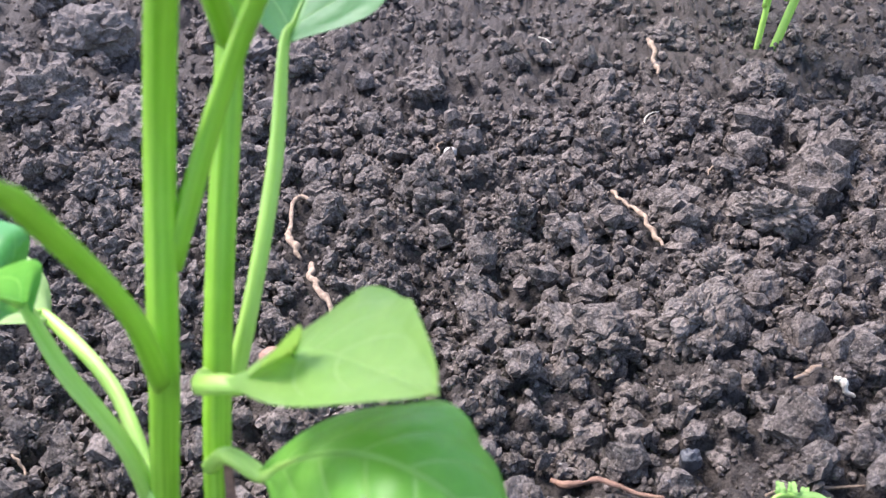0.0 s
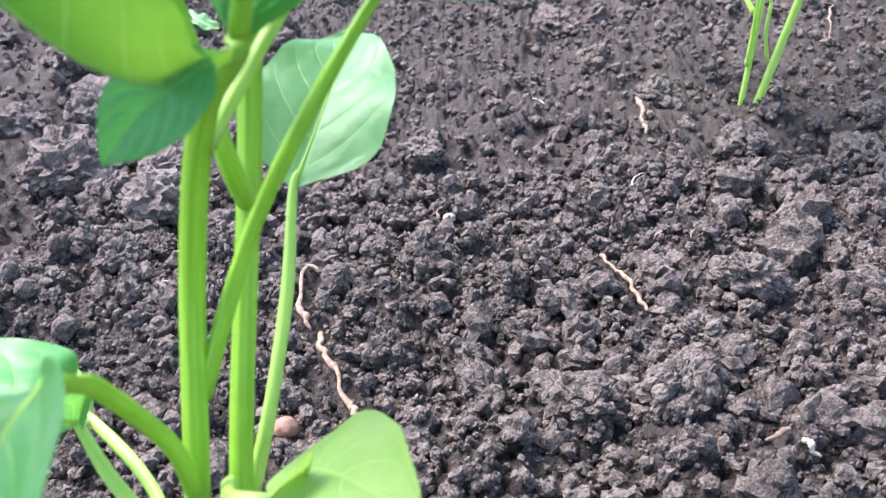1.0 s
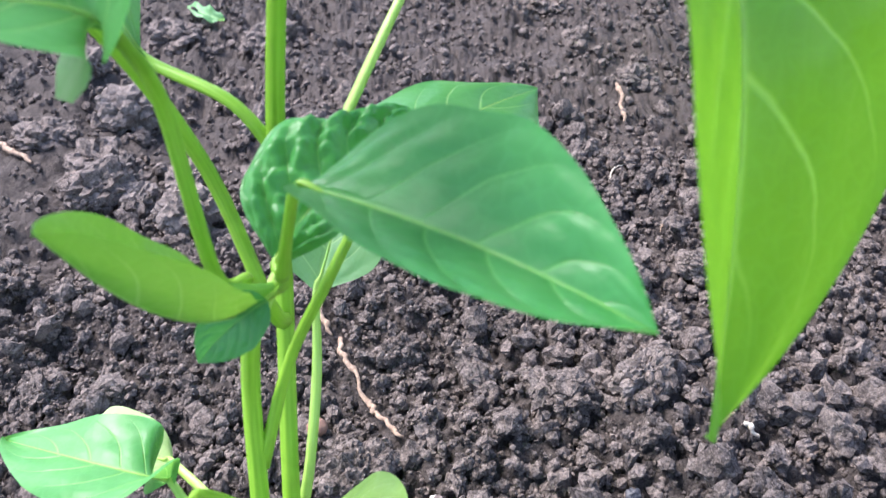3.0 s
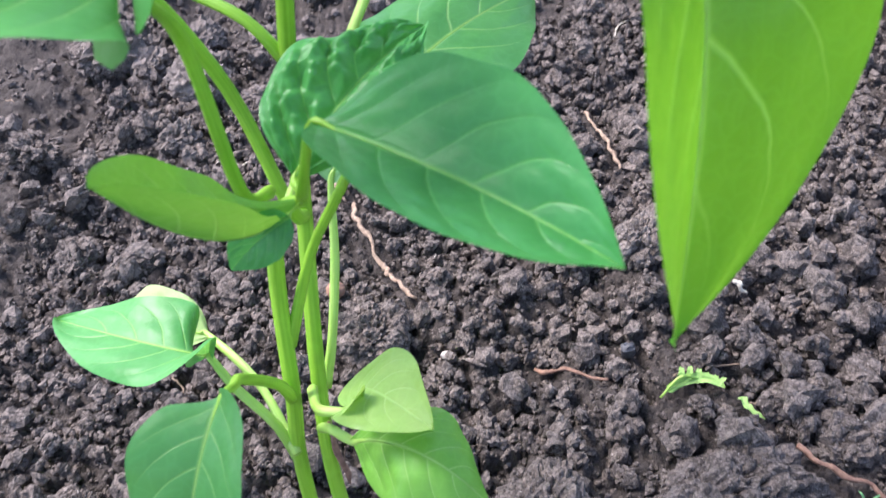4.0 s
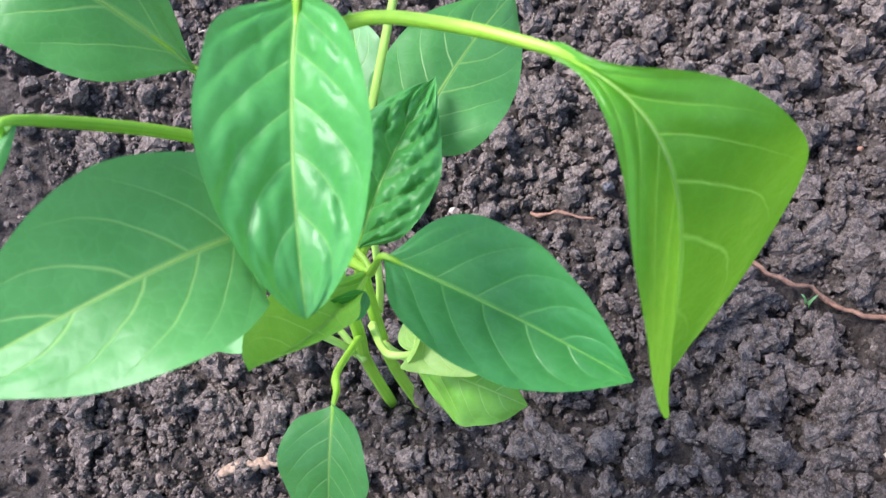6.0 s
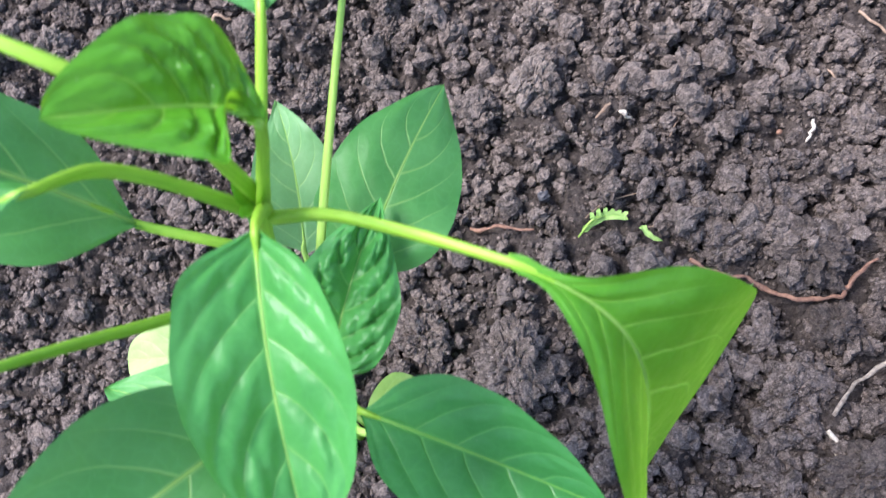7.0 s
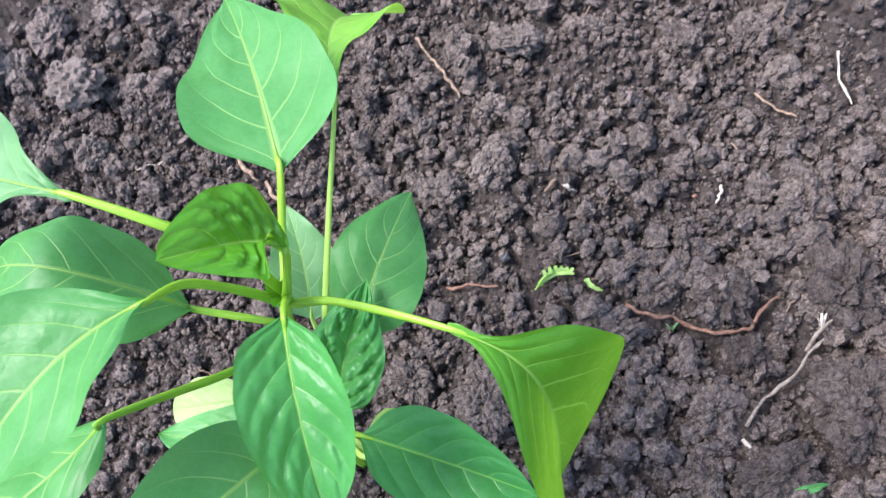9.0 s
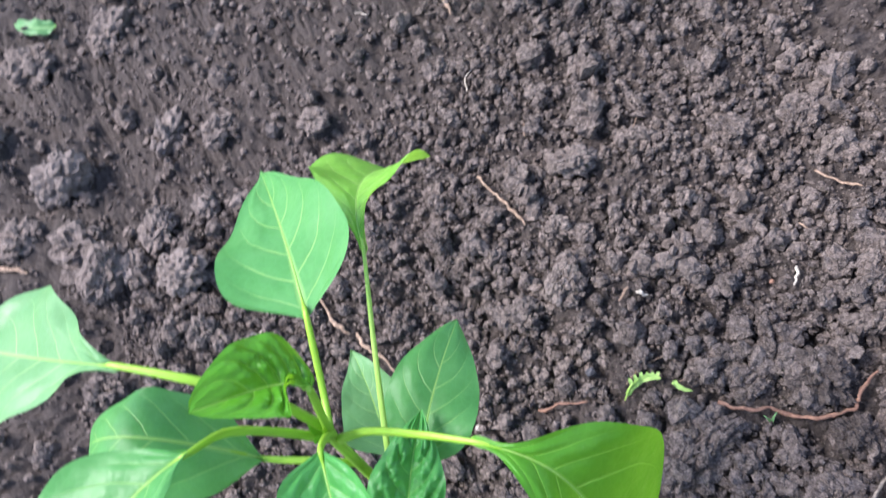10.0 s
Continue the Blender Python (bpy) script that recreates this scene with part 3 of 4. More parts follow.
CLODS = [
    (-0.098, 0.591, 14, 13), (-0.139, 0.473, 15, 13), (-0.126, 0.498, 12, 10), (-0.045, 0.432, 13, 12), (0.201, 0.424, 20, 14),
    (0.239, 0.216, 14, 14), (0.216, 0.205, 10, 9), (0.33, 0.163, 30, 22), (0.304, 0.09, 31, 29), (0.084, 0.180, 26, 20), (0.241, 0.071, 27, 18), (0.256, 0.146, 16, 14), (0.219, 0.119, 20, 14), (0.262, 0.190, 20, 17), (0.334, 0.227, 20, 15),
    (0.040, 0.212, 17, 16), (0.077, 0.408, 11, 10), (-0.135, 0.533, 26, 22), (-0.150, 0.600, 24, 18), (-0.135, 0.199, 13, 13),
    (-0.108, 0.180, 17, 15), (0.004, 0.290, 20, 19), (-0.185, 0.371, 19, 16), (0.166, 0.186, 36, 22), (0.143, 0.890, 30, 18),
    (0.112, 0.333, 15, 13), (0.080, 0.424, 13, 11), (0.149, 0.337, 20, 14), (0.166, 0.381, 12, 11), (-0.21, 0.58, 30, 22),
    (-0.24, 0.47, 22, 18), (0.36, 0.36, 18, 15), (0.205, 0.70, 22, 16), (0.32, 0.60, 26, 20), (-0.06, 0.66, 22, 16),
    (0.245, 0.60, 17, 14), (0.02, 0.385, 12, 11), (-0.04, 0.37, 13, 11),
    (-0.230, 0.715, 34, 27), (-0.235, 0.890, 36, 28), (-0.113, 0.707, 28, 22), (-0.235, 0.640, 30, 24), (-0.097, 0.590, 13, 11),
    (-0.29, 0.676, 28, 22), (-0.185, 0.575, 21, 17), (-0.090, 0.518, 15, 12), (0.312, 0.378, 17, 14), (0.261, 0.192, 18, 15),
    (-0.3, 0.821, 26, 20), (-0.132, 0.870, 30, 24), (0.029, 0.605, 16, 13),
]
PALE_CLODS = {(0.216, 0.205), (0.149, 0.337), (0.166, 0.381), (-0.139, 0.473), (-0.135, 0.533), (-0.098, 0.591), (0.201, 0.424), (-0.185, 0.575), (-0.230, 0.715), (-0.113, 0.707)}
for i, (cx, cy, a, b) in enumerate(CLODS):
    if (cx, cy) in PALE_CLODS:
        clod(cx, cy, 0.95 * a / 1000, 0.95 * b / 1000, 0.95 * b / 1000, 40 + i, 0.5, "pale dusty clod of dry garden soil", SOIL_DRY)
    elif cx > 0.23 and cy < 0.2:
        big = a >= 32
        clod(cx, cy, a / 1000, b / 1000, min(0.95 * b / 1000, 0.024), 40 + i, 0.62 if big else 0.45, "large dark damp clod of garden soil" if big else "dark damp clod of garden soil", SOIL_DAMP)
    else:
        clod(cx, cy, a / 1000, b / 1000, 0.85 * b / 1000, 40 + i, 0.42)


# ---- the tall pepper plant ----
def grow(lo, hi, z):
    """The place at height z on the straight line from lo to hi."""
    f = (z - lo[2]) / (hi[2] - lo[2])
    return tuple(p + (q - p) * f for p, q in zip(lo, hi))


TALL = [(0.004, 0.167, -0.02), (0.0065, 0.1715, 0.066), (0.0109, 0.1826, 0.1176), (0.0181, 0.205, 0.1784), (0.026, 0.211, 0.232), (0.043, 0.199, 0.298)]
tall = thing("pepper_plant", (0.005, 0.168, 0.0), "tall green sweet pepper seedling with broad glossy leaves", "plant", "pepper seedlings")
part("stem", tube(TALL, [0.0031, 0.0029, 0.0027, 0.0027, 0.0022], 16, 60, ridge=0.06), STALK, tall)
part("sheath", tube([(0.0085, 0.162, -0.006), (0.007, 0.1655, 0.012), (0.007, 0.169, 0.03)], [0.0022, 0.0026, 0.0012], 9, 14, rough=0.3), ROOT, tall, "dry brown papery skin at the stem's foot")

part("dry_bract", tube([(0.0118, 0.1725, 0.1), (0.0118, 0.1695, 0.085), (0.013, 0.1688, 0.072), (0.0122, 0.169, 0.064)], [0.0006, 0.0013, 0.0012, 0.0005], 8, 20, rough=0.4), ROOT_RED, tall, "shrivelled brown remains of a seed leaf")

leaf(tall, LEAF_PALE, (0.0213, 0.2292, 0.1614), (0.0297, 0.2575, 0.1787), (0.031, 0.2881, 0.1831), 0.0407, stalk=[(0.0105, 0.186, 0.103), (0.0165, 0.1931, 0.1229), (0.0201, 0.2125, 0.143)],
     stalk_mat=STALK_PALE, up=(0.01, -0.375, 0.927), fold=(15.9, 14), taper=(0.47, 1.07), twist=-0.5, curl=0.017, wave=0.05, pucker=0.01, seed=1)
leaf(tall, LEAF_YELLOW, (0.0295, 0.1544, 0.1311), (0.0335, 0.1608, 0.133), (0.0556, 0.1374, 0.1427), 0.0331, stalk=[(0.009, 0.176, 0.115), (0.014, 0.162, 0.125), (0.019, 0.156, 0.13)],
     stalk_mat=STALK_PALE, up=(-0.509, 0.202, 0.837), fold=(0.9, 20.7), taper=(0.93, 0.67), twist=15.5, curl=0.024, bend=1.84, wave=0.06, pucker=0.012, seed=2, label="small yellowing leaf")
leaf(tall, LEAF_FRESH, (0.0226, 0.1596, 0.1061), (0.0489, 0.1388, 0.1291), (0.069, 0.1285, 0.1127), 0.0389, stalk=[(0.008, 0.174, 0.095), (0.015, 0.165, 0.106)],
     stalk_mat=STALK_PALE, up=(0.155, -0.422, 0.893), fold=(-13.9, -2), taper=(0.69, 0.79), twist=-28.3, curl=-0.286, wave=0.06, pucker=0.015, seed=3)

leaf(tall, LEAF_MID, (-0.0095, 0.2274, 0.2472), (-0.0503, 0.2526, 0.2904), (-0.0952, 0.2764, 0.2553), 0.0533, stalk=[(0.0255, 0.2105, 0.222), (0.014, 0.215, 0.238)],
     up=(0.053, 0.086, 0.995), fold=(-0.7, -0.2), taper=(0.48, 0.83), twist=-17.8, curl=-0.222, wave=0.05, pucker=0.012, seed=6)
leaf(tall, LEAF_MID, (-0.0294, 0.1761, 0.3117), (-0.0688, 0.1632, 0.302), (-0.1145, 0.1538, 0.2948), 0.0496, stalk=[(0.0172, 0.2025, 0.172), (0.0187, 0.188, 0.19), (0.009, 0.197, 0.2296), (-0.004, 0.186, 0.275)], radius=(0.0021, 0.0023),
     up=(-0.081, 0.362, 0.929), fold=(8.7, -4.9), taper=(1.08, 0.89), twist=7.8, curl=-0.217, wave=0.06, pucker=0.012, seed=7)
leaf(tall, LEAF_LIT, (0.0983, 0.1604, 0.3138), (0.1208, 0.1342, 0.2938), (0.115, 0.1049, 0.216), 0.0802, stalk=[(0.043, 0.199, 0.288), (0.06, 0.19, 0.3), (0.08, 0.175, 0.309)],
     radius=(0.0018, 0.0019), up=(-0.034, -0.782, 0.622), fold=(-18, 56.2), taper=(2.02, 0.74), twist=-39.2, curl=0.036, bend=1.59, wave=0.03, pucker=0.012, seed=8, label="large bright green leaf hanging from an arched stalk")
leaf(tall, LEAF_RICH, (0.0464, 0.1849, 0.3212), (0.0394, 0.1516, 0.314), (0.035, 0.1137, 0.3013), 0.0448, stalk=[(0.0435, 0.199, 0.295), (0.045, 0.195, 0.306)],
     up=(0.26, -0.072, 0.963), fold=(19.8, 0.6), taper=(0.58, 0.68), twist=-26.4, curl=0.397, wave=0.05, pucker=0.055, seed=9)
leaf(tall, LEAF_MID, (0.0119, 0.1957, 0.353), (-0.0263, 0.1834, 0.3573), (-0.0673, 0.1542, 0.352), 0.0597, stalk=[(0.040, 0.200, 0.292), (0.030, 0.2025, 0.318), (0.02, 0.203, 0.338)],
     up=(0.012, 0.094, 0.995), fold=(17.4, 12.2), taper=(1.38, 1.26), twist=-7.2, curl=0.086, wave=0.05, pucker=0.01, seed=10)
leaf(tall, LEAF_PALE, (0.0034, 0.2332, 0.3691), (-0.0325, 0.2616, 0.3585), (-0.0719, 0.2953, 0.3456), 0.0632, stalk=[(0.044, 0.2005, 0.30), (0.039, 0.208, 0.34), (0.026, 0.216, 0.36)],
     up=(0.045, 0.057, 0.997), fold=(6.6, 4.6), taper=(1.83, 0.56), twist=-3.5, curl=-0.043, wave=0.07, pucker=0.01, seed=11)
leaf(tall, LEAF_MID, (0.0613, 0.2354, 0.3234), (0.0611, 0.2882, 0.3096), (0.0542, 0.3491, 0.2841), 0.0639, stalk=[(0.044, 0.2005, 0.298), (0.049, 0.216, 0.302)],
     up=(0.024, -0.022, 0.999), fold=(9.4, 3.2), taper=(0.61, 1.22), twist=-11.5, curl=0.198, wave=0.04, pucker=0.01, seed=12)
leaf(tall, LEAF_LIT, (0.058, 0.1987, 0.3398), (0.0474, 0.2058, 0.3446), (0.0246, 0.2008, 0.3684), 0.0423, stalk=[(0.0445, 0.199, 0.30), (0.052, 0.198, 0.322)],
     up=(0.978, -0.182, 0.104), fold=(38.8, 0.7), taper=(0.67, 0.57), twist=13.9, curl=0.031, bend=1.94, wave=0.04, pucker=0.085, seed=13, label="young folded glossy leaf at the growing tip")
for k, (dx, dy, dz, w) in enumerate(((-0.003, -0.006, 0.012, 0.006), (0.006, 0.002, 0.013, 0.006), (-0.004, 0.005, 0.010, 0.007), (0.004, -0.004, 0.016, 0.004))):
    leaf(tall, LEAF_LIT, (0.0435, 0.199, 0.297), (0.0435 + 0.6 * dx, 0.199 + 0.6 * dy, 0.297 + 0.6 * dz), (0.0435 + dx, 0.199 + dy, 0.297 + dz), w,
         up=(-dx, -dy, 0.004), fold=(25, 25), pucker=0.05, seed=30 + k, label="tiny unopened leaf")

# ---- the short pepper plant beside it ----
SHORT = [(-0.0125, 0.171, -0.02), (-0.0064, 0.1758, 0.0657), (0.0041, 0.1712, 0.1202), (0.0098, 0.1809, 0.1676), (0.0215, 0.1695, 0.2035), (0.0335, 0.1565, 0.2195)]
short = thing("pepper_plant", (-0.013, 0.172, 0.0), "shorter green sweet pepper seedling with curled young leaves", "plant", "pepper seedlings")
part("stem", tube(SHORT, [0.003, 0.0029, 0.0028, 0.0027, 0.0024, 0.0015], 16, 60, ridge=0.06), STALK, short)
leaf(short, LEAF_FRESH, (0.084, 0.278, 0.279), (0.0915, 0.322, 0.263), (0.1, 0.366, 0.205), 0.066, stalk=[(0.0205, 0.1715, 0.198), (0.0254, 0.1805, 0.2055), (0.044, 0.212, 0.231), (0.064, 0.245, 0.256)],
     stalk_mat=STALK_PALE, up=(0.15, -0.2, 1), fold=(16, 16), taper=(2.0, 0.6), wave=0.08, pucker=0.012, seed=5)
leaf(short, LEAF_MID, (-0.0277, 0.1881, 0.1232), (-0.0476, 0.1899, 0.1307), (-0.091, 0.2118, 0.1232), 0.0414, stalk=[(-0.006, 0.1755, 0.07), (-0.0085, 0.1745, 0.098), (-0.02, 0.181, 0.113)],
     stalk_mat=STALK_PALE, up=(-0.673, 0.2, 0.712), fold=(17.3, 2.8), taper=(0.68, 0.86), twist=12.3, curl=0.001, bend=0.82, wave=0.07, pucker=0.012, seed=14)
leaf(short, LEAF_WILT, (-0.040, 0.217, 0.100), (-0.066, 0.222, 0.104), (-0.095, 0.232, 0.088), 0.034, stalk=[(-0.003, 0.170, 0.085), (-0.018, 0.195, 0.096)],
     stalk_mat=STALK_PALE, up=(0, -0.1, 1), fold=(10, 10), taper=(0.8, 0.8), wave=0.07, pucker=0.012, seed=15)
leaf(short, LEAF_MID, (0.0068, 0.126, 0.1832), (-0.0002, 0.1057, 0.1726), (-0.0127, 0.0936, 0.1351), 0.0347, stalk=[(0.0035, 0.171, 0.117), (0.0062, 0.1587, 0.1423), (0.0055, 0.1407, 0.170), (0.007, 0.132, 0.178)],
     up=(-0.357, -0.908, 0.218), fold=(13.4, 18.8), taper=(0.63, 0.87), twist=-11.1, curl=0.11, wave=0.05, pucker=0.012, seed=16)
leaf(short, LEAF_DARK, (0.0438, 0.1478, 0.2491), (0.0759, 0.1232, 0.2495), (0.1047, 0.0995, 0.2455), 0.0477, stalk=[(0.034, 0.155, 0.222), (0.039, 0.1512, 0.237)], radius=(0.0014, 0.0013),
     up=(0.178, -0.196, 0.964), fold=(23.7, 17.6), taper=(0.75, 1), twist=26.9, curl=0.262, wave=0.03, pucker=0.026, seed=17)
leaf(short, LEAF_MID, (0.0499, 0.1953, 0.2164), (0.0698, 0.2221, 0.2199), (0.0978, 0.2554, 0.2133), 0.0485, stalk=[(0.0078, 0.176, 0.140), (0.021, 0.1842, 0.1719), (0.036, 0.184, 0.1976)],
     up=(-0.019, -0.209, 0.978), fold=(6.8, 4.3), taper=(0.69, 0.87), twist=14.2, curl=-0.079, wave=0.05, pucker=0.012, seed=4)
leaf(short, LEAF_RICH, (0.0299, 0.1654, 0.219), (0.0461, 0.1886, 0.2288), (0.0652, 0.2168, 0.2282), 0.0387, stalk=[(0.0338, 0.156, 0.2195), (0.032, 0.161, 0.2188)], radius=(0.0012, 0.0011),
     up=(-0.085, -0.583, 0.808), fold=(12.3, 21.9), taper=(0.73, 1.14), twist=12.3, curl=0.02, wave=0.08, pucker=0.12, seed=18, label="crinkled dark green young leaf")
leaf(short, LEAF_FRESH, (0.0334, 0.1573, 0.2187), (0.0168, 0.1396, 0.2242), (0.0063, 0.1181, 0.2616), 0.035, up=(-0.113, -0.351, 0.92), fold=(48, 27.4), taper=(1.17, 0.61), twist=-21.6, curl=0.122, wave=0.03, pucker=0.015, seed=19,
     label="young green leaf cupped along its length")
leaf(short, LEAF_DARK, (0.031, 0.150, 0.220), (0.022, 0.148, 0.215), (0.0125, 0.1475, 0.206), 0.0135, up=(0, -1, 0.4), fold=(15, 15), pucker=0.05, seed=20, label="tiny dark side leaf")
leaf(short, LEAF_MID, (0.0191, 0.1466, 0.2825), (-0.0019, 0.1363, 0.296), (-0.0595, 0.1131, 0.3037), 0.0559, stalk=[(0.0205, 0.171, 0.2105), (0.0176, 0.1602, 0.2208), (0.0169, 0.162, 0.262)],
     up=(-0.635, -0.402, 0.66), fold=(11, 19.4), taper=(1, 1.02), twist=-2.9, curl=0.119, wave=0.03, pucker=0.01, seed=21)


# ---- the pepper seedlings further off ----
def far_seedling(x, y, height, lean, seed, label):
    r = random.Random(seed)
    p = thing("pepper_plant", (x, y, floor_z(x, y)), label, "plant", "pepper seedlings")
    z0 = floor_z(x, y)
    for k, (off, h, rad) in enumerate((((0, 0), 1.0, 0.0031), ((-0.008, 0.004), 0.8, 0.0022))):
        foot = (x + off[0], y + off[1], z0 - 0.015)
        top = (x + off[0] + lean[0] * h * (1 - 0.75 * k), y + off[1] + lean[1] * h, z0 + height * h)
        mid = tuple((a + b) / 2 + s for a, b, s in zip(foot, top, (0.004, 0, 0)))
        part("stem", tube([foot, mid, top], [rad, rad * 0.9, rad * 0.75], 12, 30, ridge=0.06), STALK_PALE, p)
        n = 7 if k == 0 else 4
        for i in range(n):
            f = 0.36 + 0.62 * i / (n - 1)
            a = seed + i * 2.4 + k
            s = Vector(foot).lerp(Vector(top), f)
            out = Vector((math.cos(a), math.sin(a), 0))
            reach = 0.05 + 0.02 * r.random()
            b = s + out * reach + Vector((0, 0, 0.035))
            m = b + out * 0.035 + Vector((0, 0, 0.004))
            t = b + out * 0.07 + Vector((0, 0, -0.02))
            leaf(p, (LEAF_MID, LEAF_DARK, LEAF_LIT)[i % 3], b, m, t, 0.045 + 0.012 * r.random(), stalk=[s, s + out * reach * 0.45 + Vector((0, 0, 0.022))],
                 stalk_mat=STALK_PALE, fold=(12, 12), wave=0.05, pucker=0.015, seed=50 + i + 10 * k)
    return p


far_seedling(0.271, 0.675, 0.26, (0.07, 0.01), 1.0, "pepper seedling with two pale green stems in the next row")
low = next(o for o in scene.objects if o.name.startswith("pepper_plant") and abs(o.location.x - 0.271) < 1e-4)
leaf(low, LEAF_LIT, (0.268, 0.676, 0.082), (0.262, 0.66, 0.098), (0.256, 0.64, 0.108), 0.03, stalk=[(0.2655, 0.679, 0.03), (0.2675, 0.678, 0.06)], stalk_mat=STALK_PALE, fold=(14, 14), pucker=0.03, seed=71)
part("side_shoot", tube([(0.279, 0.676, 0.035), (0.2755, 0.675, 0.055), (0.277, 0.676, 0.078), (0.274, 0.678, 0.09)], [0.0015, 0.0015, 0.0012, 0.0008], 9, 20), STALK_PALE, low)
far_seedling(-0.34, 1.2, 0.25, (-0.02, 0.01), 3.0, "pepper seedling standing far back in the bed")


# ---- things lying on the soil ----
def lying(name, points, radius, mat, label, category, lift=0.6, sides=8, rough=0.6, count=36, seed=0, kink=1.5):
    line = spline([(px, py, q[0] if q else 0.0) for px, py, *q in points], max(4, 3 * len(points)))
    pts = [(v.x + kink * radius * noise.noise(Vector((k * 0.9, seed, 0.3))), v.y + kink * radius * noise.noise(Vector((k * 0.9, seed, 7.3))), floor_top(v.x, v.y) + lift * radius + v.z) for k, v in enumerate(line)]
    tops = [p[2] for p in pts]
    pts = [(p[0], p[1], 0.5 * (tops[k] + max(tops[max(0, k - 1):k + 2]))) for k, p in enumerate(pts)]
    r = random.Random(seed + 3)
    thick = [radius * r.uniform(0.55, 1.15) for _ in range(max(5, 2 * len(points)))]
    return solo(name, tube(pts, [*thick, 0.45 * radius], sides, count, rough=rough, seed=seed), mat, (points[0][0], points[0][1], pts[0][2]), label, category)


lying("dry_root", CURLED_ROOT, 0.0017, ROOT, "curled pale brown root lying on the soil", "root", seed=1)
lying("dry_root", WAVY_ROOT, 0.0015, ROOT, "wavy pale brown root lying on the soil", "root", count=44, seed=2)
lying("dry_root", PALE_ROOT[:3], 0.0011, ROOT, "thin pale end of a dry root on the soil", "root", seed=3)
lying("dry_root", PALE_ROOT[2:], 0.0015, ROOT, "short pale dry root on the soil", "root", seed=4)
lying("twig", SMALL_TWIG, 0.0012, ROOT_RED, "thin reddish brown twig on the soil", "twig", seed=5)
lying("long_root", LONG_ROOT, 0.0016, ROOT_RED, "long reddish brown root lying across the soil", "root", lift=1.0, count=64, seed=6)
lying("forked_root", FORKED_ROOT, 0.0013, ROOT_GREY, "pale dry forked root leaning on a clod", "root", lift=1.0, kink=0.5, seed=7, count=44)
lying("straw", [(0.291, 0.26), (0.286, 0.254), (0.281, 0.249)], 0.0012, STRAW, "short piece of bleached straw", "straw", seed=9, rough=0.2)
lying("straw", [(0.186, 0.309), (0.181, 0.306), (0.175, 0.303)], 0.0012, ROOT, "short piece of brown straw", "straw", seed=10, rough=0.2)
lying("straw", [(0.19, 0.302), (0.192, 0.3), (0.195, 0.297)], 0.0014, STRAW, "tiny white chip of straw", "straw", seed=11, rough=0.2, count=12)
lying("straw", [(0.405, 0.319), (0.396, 0.297), (0.395, 0.278)], 0.001, STRAW, "thin bent straw on the soil", "straw", seed=12, rough=0.2)
lying("straw", [(0.342, 0.316), (0.35, 0.30), (0.359, 0.286)], 0.0011, ROOT, "thin dry straw on the soil", "straw", seed=13, rough=0.2)
lying("broken_stick", [(-0.112, 0.149), (-0.091, 0.152), (-0.078, 0.15), (-0.064, 0.154)], 0.003, ROOT, "broken brown stick with rough bark", "stick", seed=14)
lying("root_curl", [(0.112, 0.169), (0.110, 0.163), (0.111, 0.157)], 0.0013, ROOT, "small curled root stump", "root", seed=15)
lying("root_curl", [(0.111, 0.158), (0.116, 0.161), (0.12, 0.165)], 0.0013, ROOT, "small curled root stump", "root", seed=16)
lying("dry_root", [(-0.333, 0.678), (-0.31, 0.655), (-0.285, 0.635)], 0.0022, ROOT, "pale root lying on rough soil", "root", seed=17)
lying("dry_root", [(0.188, 0.683), (0.187, 0.655), (0.185, 0.626)], 0.0019, ROOT, "pale root standing out of the soil", "root", seed=18)
lying("straw", [(-0.458, 1.122), (-0.42, 1.09), (-0.384, 1.067)], 0.004, STRAW, "pale broken straw on the far soil", "straw", seed=19, rough=0.25)
lying("straw", [(0.229, 0.097), (0.231, 0.09), (0.229, 0.085)], 0.0012, STRAW, "white curled chip of root", "straw", seed=20, rough=0.2, count=14)


def pebble(x, y, r, mat, label, seed):
    vs, fs = lump(3, seed, 0.12)
    z = floor_top(x, y)
    pts = [(x + v[0] * r, y + v[1] * r * 0.85, z + r * 0.35 + v[2] * r * 0.8) for v in vs]
    return solo("pebble", (pts, [tuple(int(i) for i in f) for f in fs], None), mat, (x, y, z), label, "pebble")


pebble(0.048, 0.509, 0.004, STONE_PALE, "small pale round pebble on the soil", 91)
pebble(-0.02, 0.327, 0.0062, STONE_BROWN, "smooth reddish brown pebble beside the stems", 92)
pebble(0.041, 0.277, 0.0028, STONE_PALE, "tiny whitish pebble on the soil", 93)
pebble(0.287, 0.292, 0.003, STONE_BROWN, "tiny pinkish pebble on the soil", 94)
pebble(0.272, 0.262, 0.002, STONE_BROWN, "tiny red brick crumb", 95)
chip = pebble(0.132, 0.27, 0.0048, COAL, "black angular piece of charcoal", 96)
for v in chip.data.vertices:
    v.co = Vector((max(-0.0034, min(0.0034, v.co.x)), max(-0.0028, min(0.0028, v.co.y)), 1.25 * v.co.z))
chip.data.shade_flat()


def scrap(points, width, label, seed, mat, wave=0.25):
    pts = [Vector((px, py, floor_top(px, py) + 0.002 + dz)) for px, py, dz in points]
    b = Blade(pts[0], pts[1], pts[2], width, up=(0.2, -0.3, 1), fold=(20, 20), wave=wave, pucker=0.1, taper=(0.6, 0.7), seed=seed)
    v, f, uv = b.sheet(24, 10)
    return solo("leaf_scrap", (v, f, uv), mat, tuple(pts[0]), label, "leaf")


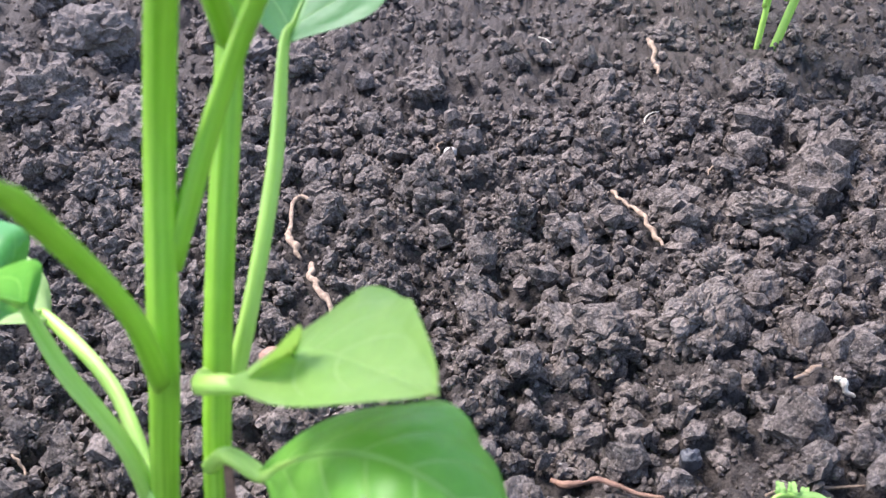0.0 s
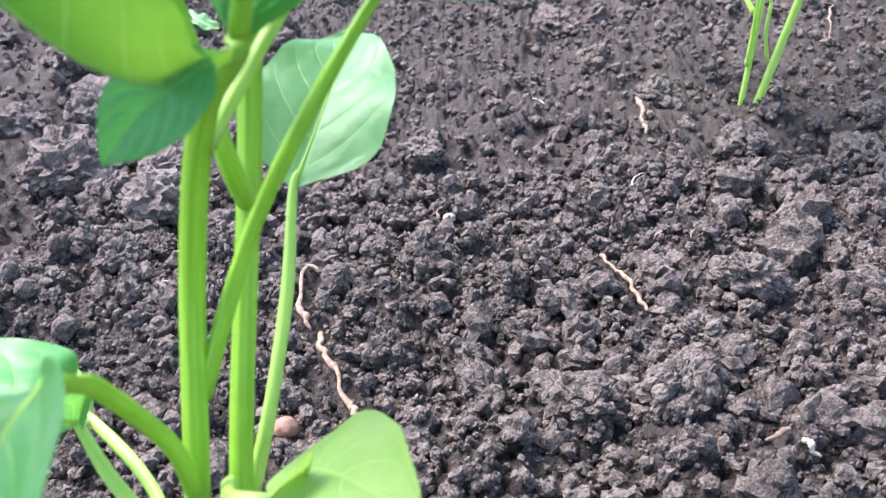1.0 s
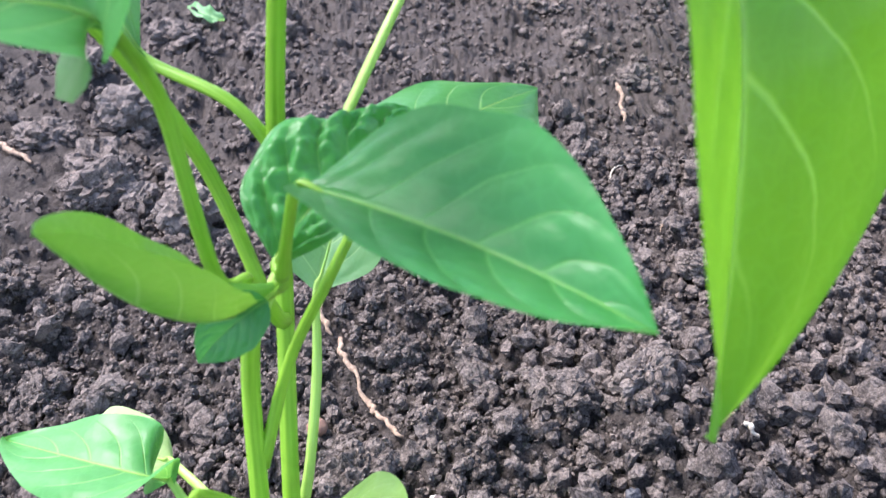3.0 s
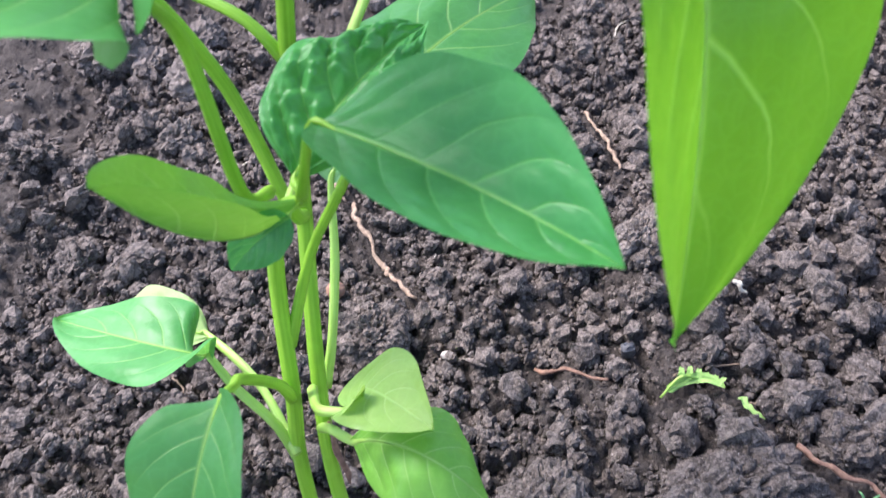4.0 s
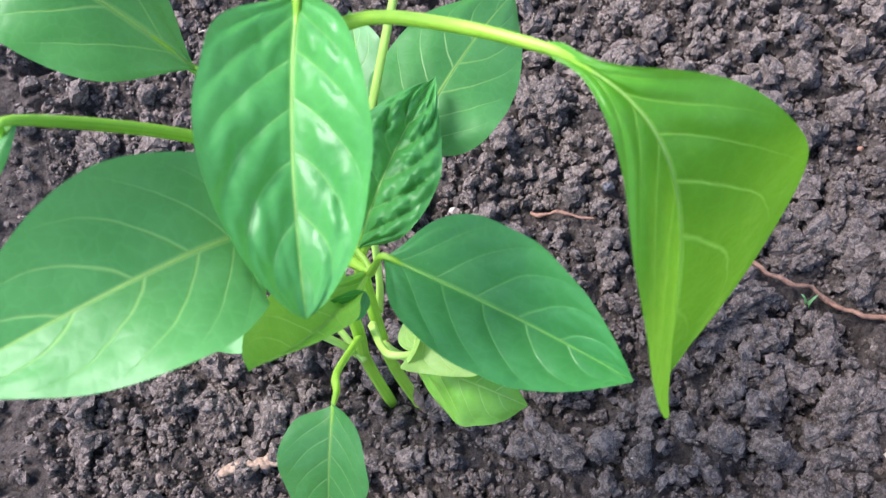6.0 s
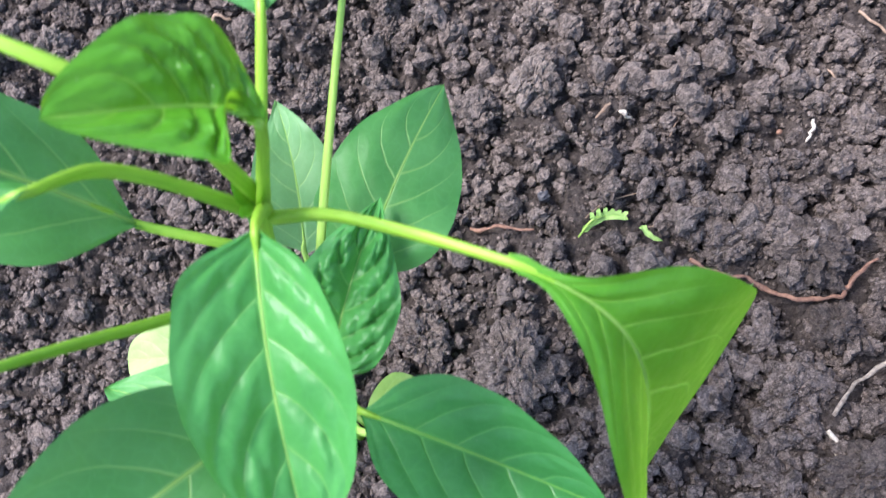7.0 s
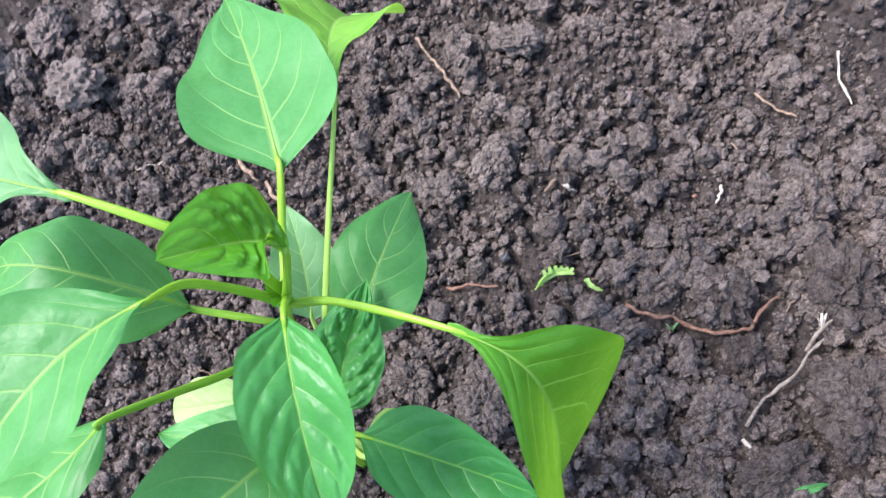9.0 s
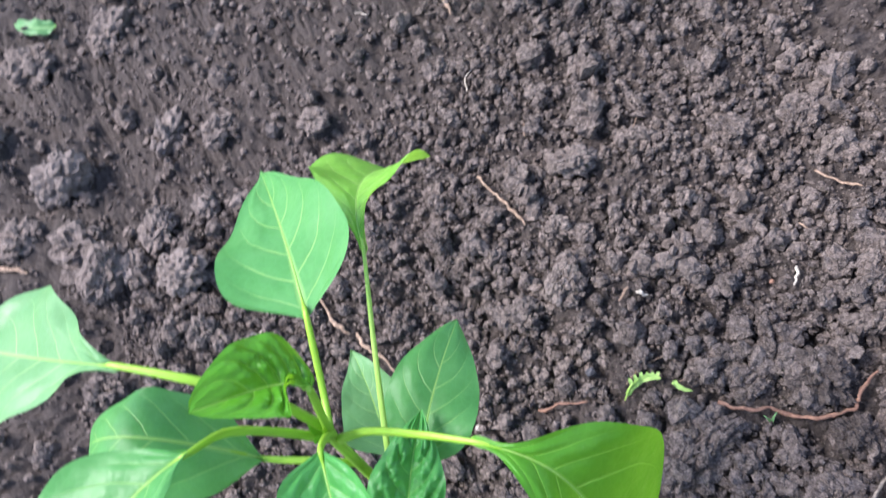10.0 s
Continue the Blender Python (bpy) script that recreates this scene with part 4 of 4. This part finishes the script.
def sprig(line, size, label, seed):
    """A torn bit of a lobed leaf: a thin rib with small lobes on both sides."""
    r = random.Random(seed)
    pts = [Vector((px, py, floor_top(px, py) + 0.0025 + dz)) for px, py, dz in line]
    sp = thing("leaf_scrap", tuple(pts[0]), label, "leaf")
    part("rib", tube(pts, [0.0006, 0.0008, 0.0005], 6, 18), STALK_PALE, sp)
    way = spline(pts, 9)
    body = Blade(pts[0] * 0.7 + pts[1] * 0.3, way[5], pts[-1], 0.0052, up=(0.1, -0.5, 1), fold=(18, 18), wave=0.3, pucker=0.08, taper=(0.7, 0.5), seed=seed)
    part("blade", body.sheet(24, 10), SCRAP, sp)
    for k in range(3, 9):
        d = (way[k + 1] - way[k - 1]).normalized()
        out = Vector((-d.y, d.x, 0.35)) + d * 0.35
        tip = way[k] + out.normalized() * size * r.uniform(0.8, 1.25)
        b = Blade(way[k], (way[k] + tip) / 2 + Vector((0, 0, 0.001)), tip, size * 0.62, fold=(15, 15), wave=0.3, pucker=0.1, taper=(0.5, 0.4), seed=seed + k)
        part("lobe", b.sheet(10, 6), SCRAP, sp)
    return sp


sprig(LEAF_RIB, 0.0042, "pale green torn scrap of lobed leaf on the soil", 61)
scrap(SCRAP_LINE, 0.0034, "small pale green torn scrap of leaf", 62, SCRAP, 0.5)
scrap([(-0.187, 0.921, 0.004), (-0.21, 0.93, 0.006), (-0.232, 0.955, 0.012)], 0.019, "wilted green leaf lying on the soil", 63, LEAF_PALE)
scrap([(0.239, 0.056, 0.006), (0.25, 0.056, 0.009), (0.265, 0.054, 0.007)], 0.006, "green leaf scrap beside a clod", 64, LEAF_MID)


# ---- thin rootlets, weeds and fibres ----
ROOTLETS = [
    [(0.161, 0.541), (0.165, 0.553), (0.174, 0.558)], [(0.043, 0.529), (0.040, 0.52), (0.042, 0.511)], [(0.263, 0.429), (0.253, 0.421), (0.246, 0.410)],
    [(0.422, 0.933), (0.397, 0.878), (0.374, 0.811)], [(0.187, 0.480), (0.184, 0.475), (0.182, 0.468)], [(-0.104, 0.277), (-0.099, 0.273), (-0.097, 0.264)],
    [(-0.107, 0.444), (-0.097, 0.446), (-0.086, 0.444)], [(0.103, 0.364), (0.11, 0.364), (0.116, 0.367)], [(0.212, 0.278), (0.217, 0.284), (0.221, 0.288)],
    [(0.188, 0.191), (0.192, 0.184), (0.196, 0.174)], [(0.310, 0.288), (0.312, 0.279), (0.312, 0.269)], [(-0.287, 0.543), (-0.282, 0.541), (-0.277, 0.537)],
    [(0.109, 0.685), (0.114, 0.682), (0.118, 0.677)], [(0.112, 0.110), (0.114, 0.112), (0.116, 0.116)], [(0.381, 0.342), (0.382, 0.338), (0.384, 0.333)],
    [(0.150, 0.248), (0.165, 0.254), (0.182, 0.252)], [(0.182, 0.232), (0.187, 0.232), (0.194, 0.236)], [(0.292, 0.163), (0.298, 0.168), (0.304, 0.166)],
]
for k, path in enumerate(ROOTLETS):
    lying("rootlet", path, 0.0006 if k != 3 else 0.0011, STRAW if k % 6 == 0 else ROOT, "hair-thin dry rootlet on the soil", "root", lift=1.2, sides=6, rough=0.2, count=18, seed=100 + k)

frayed = thing("frayed_root", (0.304, 0.143, floor_top(0.304, 0.143)), "bleached frayed root end propped on a clod", "root")
for k, (dx, dy, dz) in enumerate(((0.006, 0.008, 0.008), (0.003, 0.009, 0.010), (0.008, 0.003, 0.006), (0.0, 0.008, 0.007))):
    f = frayed.location
    part("strand", tube([(f.x, f.y, f.z + 0.012), (f.x + 0.5 * dx, f.y + 0.6 * dy, f.z + 0.012 + 0.7 * dz), (f.x + dx, f.y + dy, f.z + 0.012 + dz * 0.8)], [0.0012, 0.001, 0.0006], 7, 12, rough=0.4, seed=k), STRAW if k < 2 else ROOT_GREY, frayed)
part("strand", tube([(f.x - 0.012, f.y - 0.008, f.z + 0.002), (f.x - 0.004, f.y - 0.002, f.z + 0.009), (f.x + 0.001, f.y + 0.001, f.z + 0.014)], [0.0013, 0.0014, 0.0012], 8, 14, rough=0.3), ROOT_GREY, frayed)


def weed(x, y, size, blades, seed, label):
    r = random.Random(seed)
    z = floor_top(x, y) - 0.004
    w = thing("weed_sprout", (x, y, z), label, "weed")
    for k in range(blades):
        a = r.uniform(0, 6.28)
        d = Vector((math.cos(a), math.sin(a), 0)) * size * r.uniform(0.4, 0.8)
        h = Vector((0, 0, size * r.uniform(0.6, 1.1)))
        b = Blade((x, y, z), Vector((x, y, z)) + d * 0.45 + h * 0.75, Vector((x, y, z)) + d + h * 0.8, size * 0.12, fold=(20, 20), taper=(0.3, 0.7), seed=seed + k)
        part("blade", b.sheet(10, 4), LEAF_PALE, w)


weed(-0.457, 1.184, 0.06, 6, 5, "small pale green weed sprout on the soil")
weed(-0.335, 1.165, 0.045, 5, 6, "tiny green weed sprout near a straw")
weed(0.218, 0.180, 0.012, 2, 7, "tiny green sprout between soil clods")
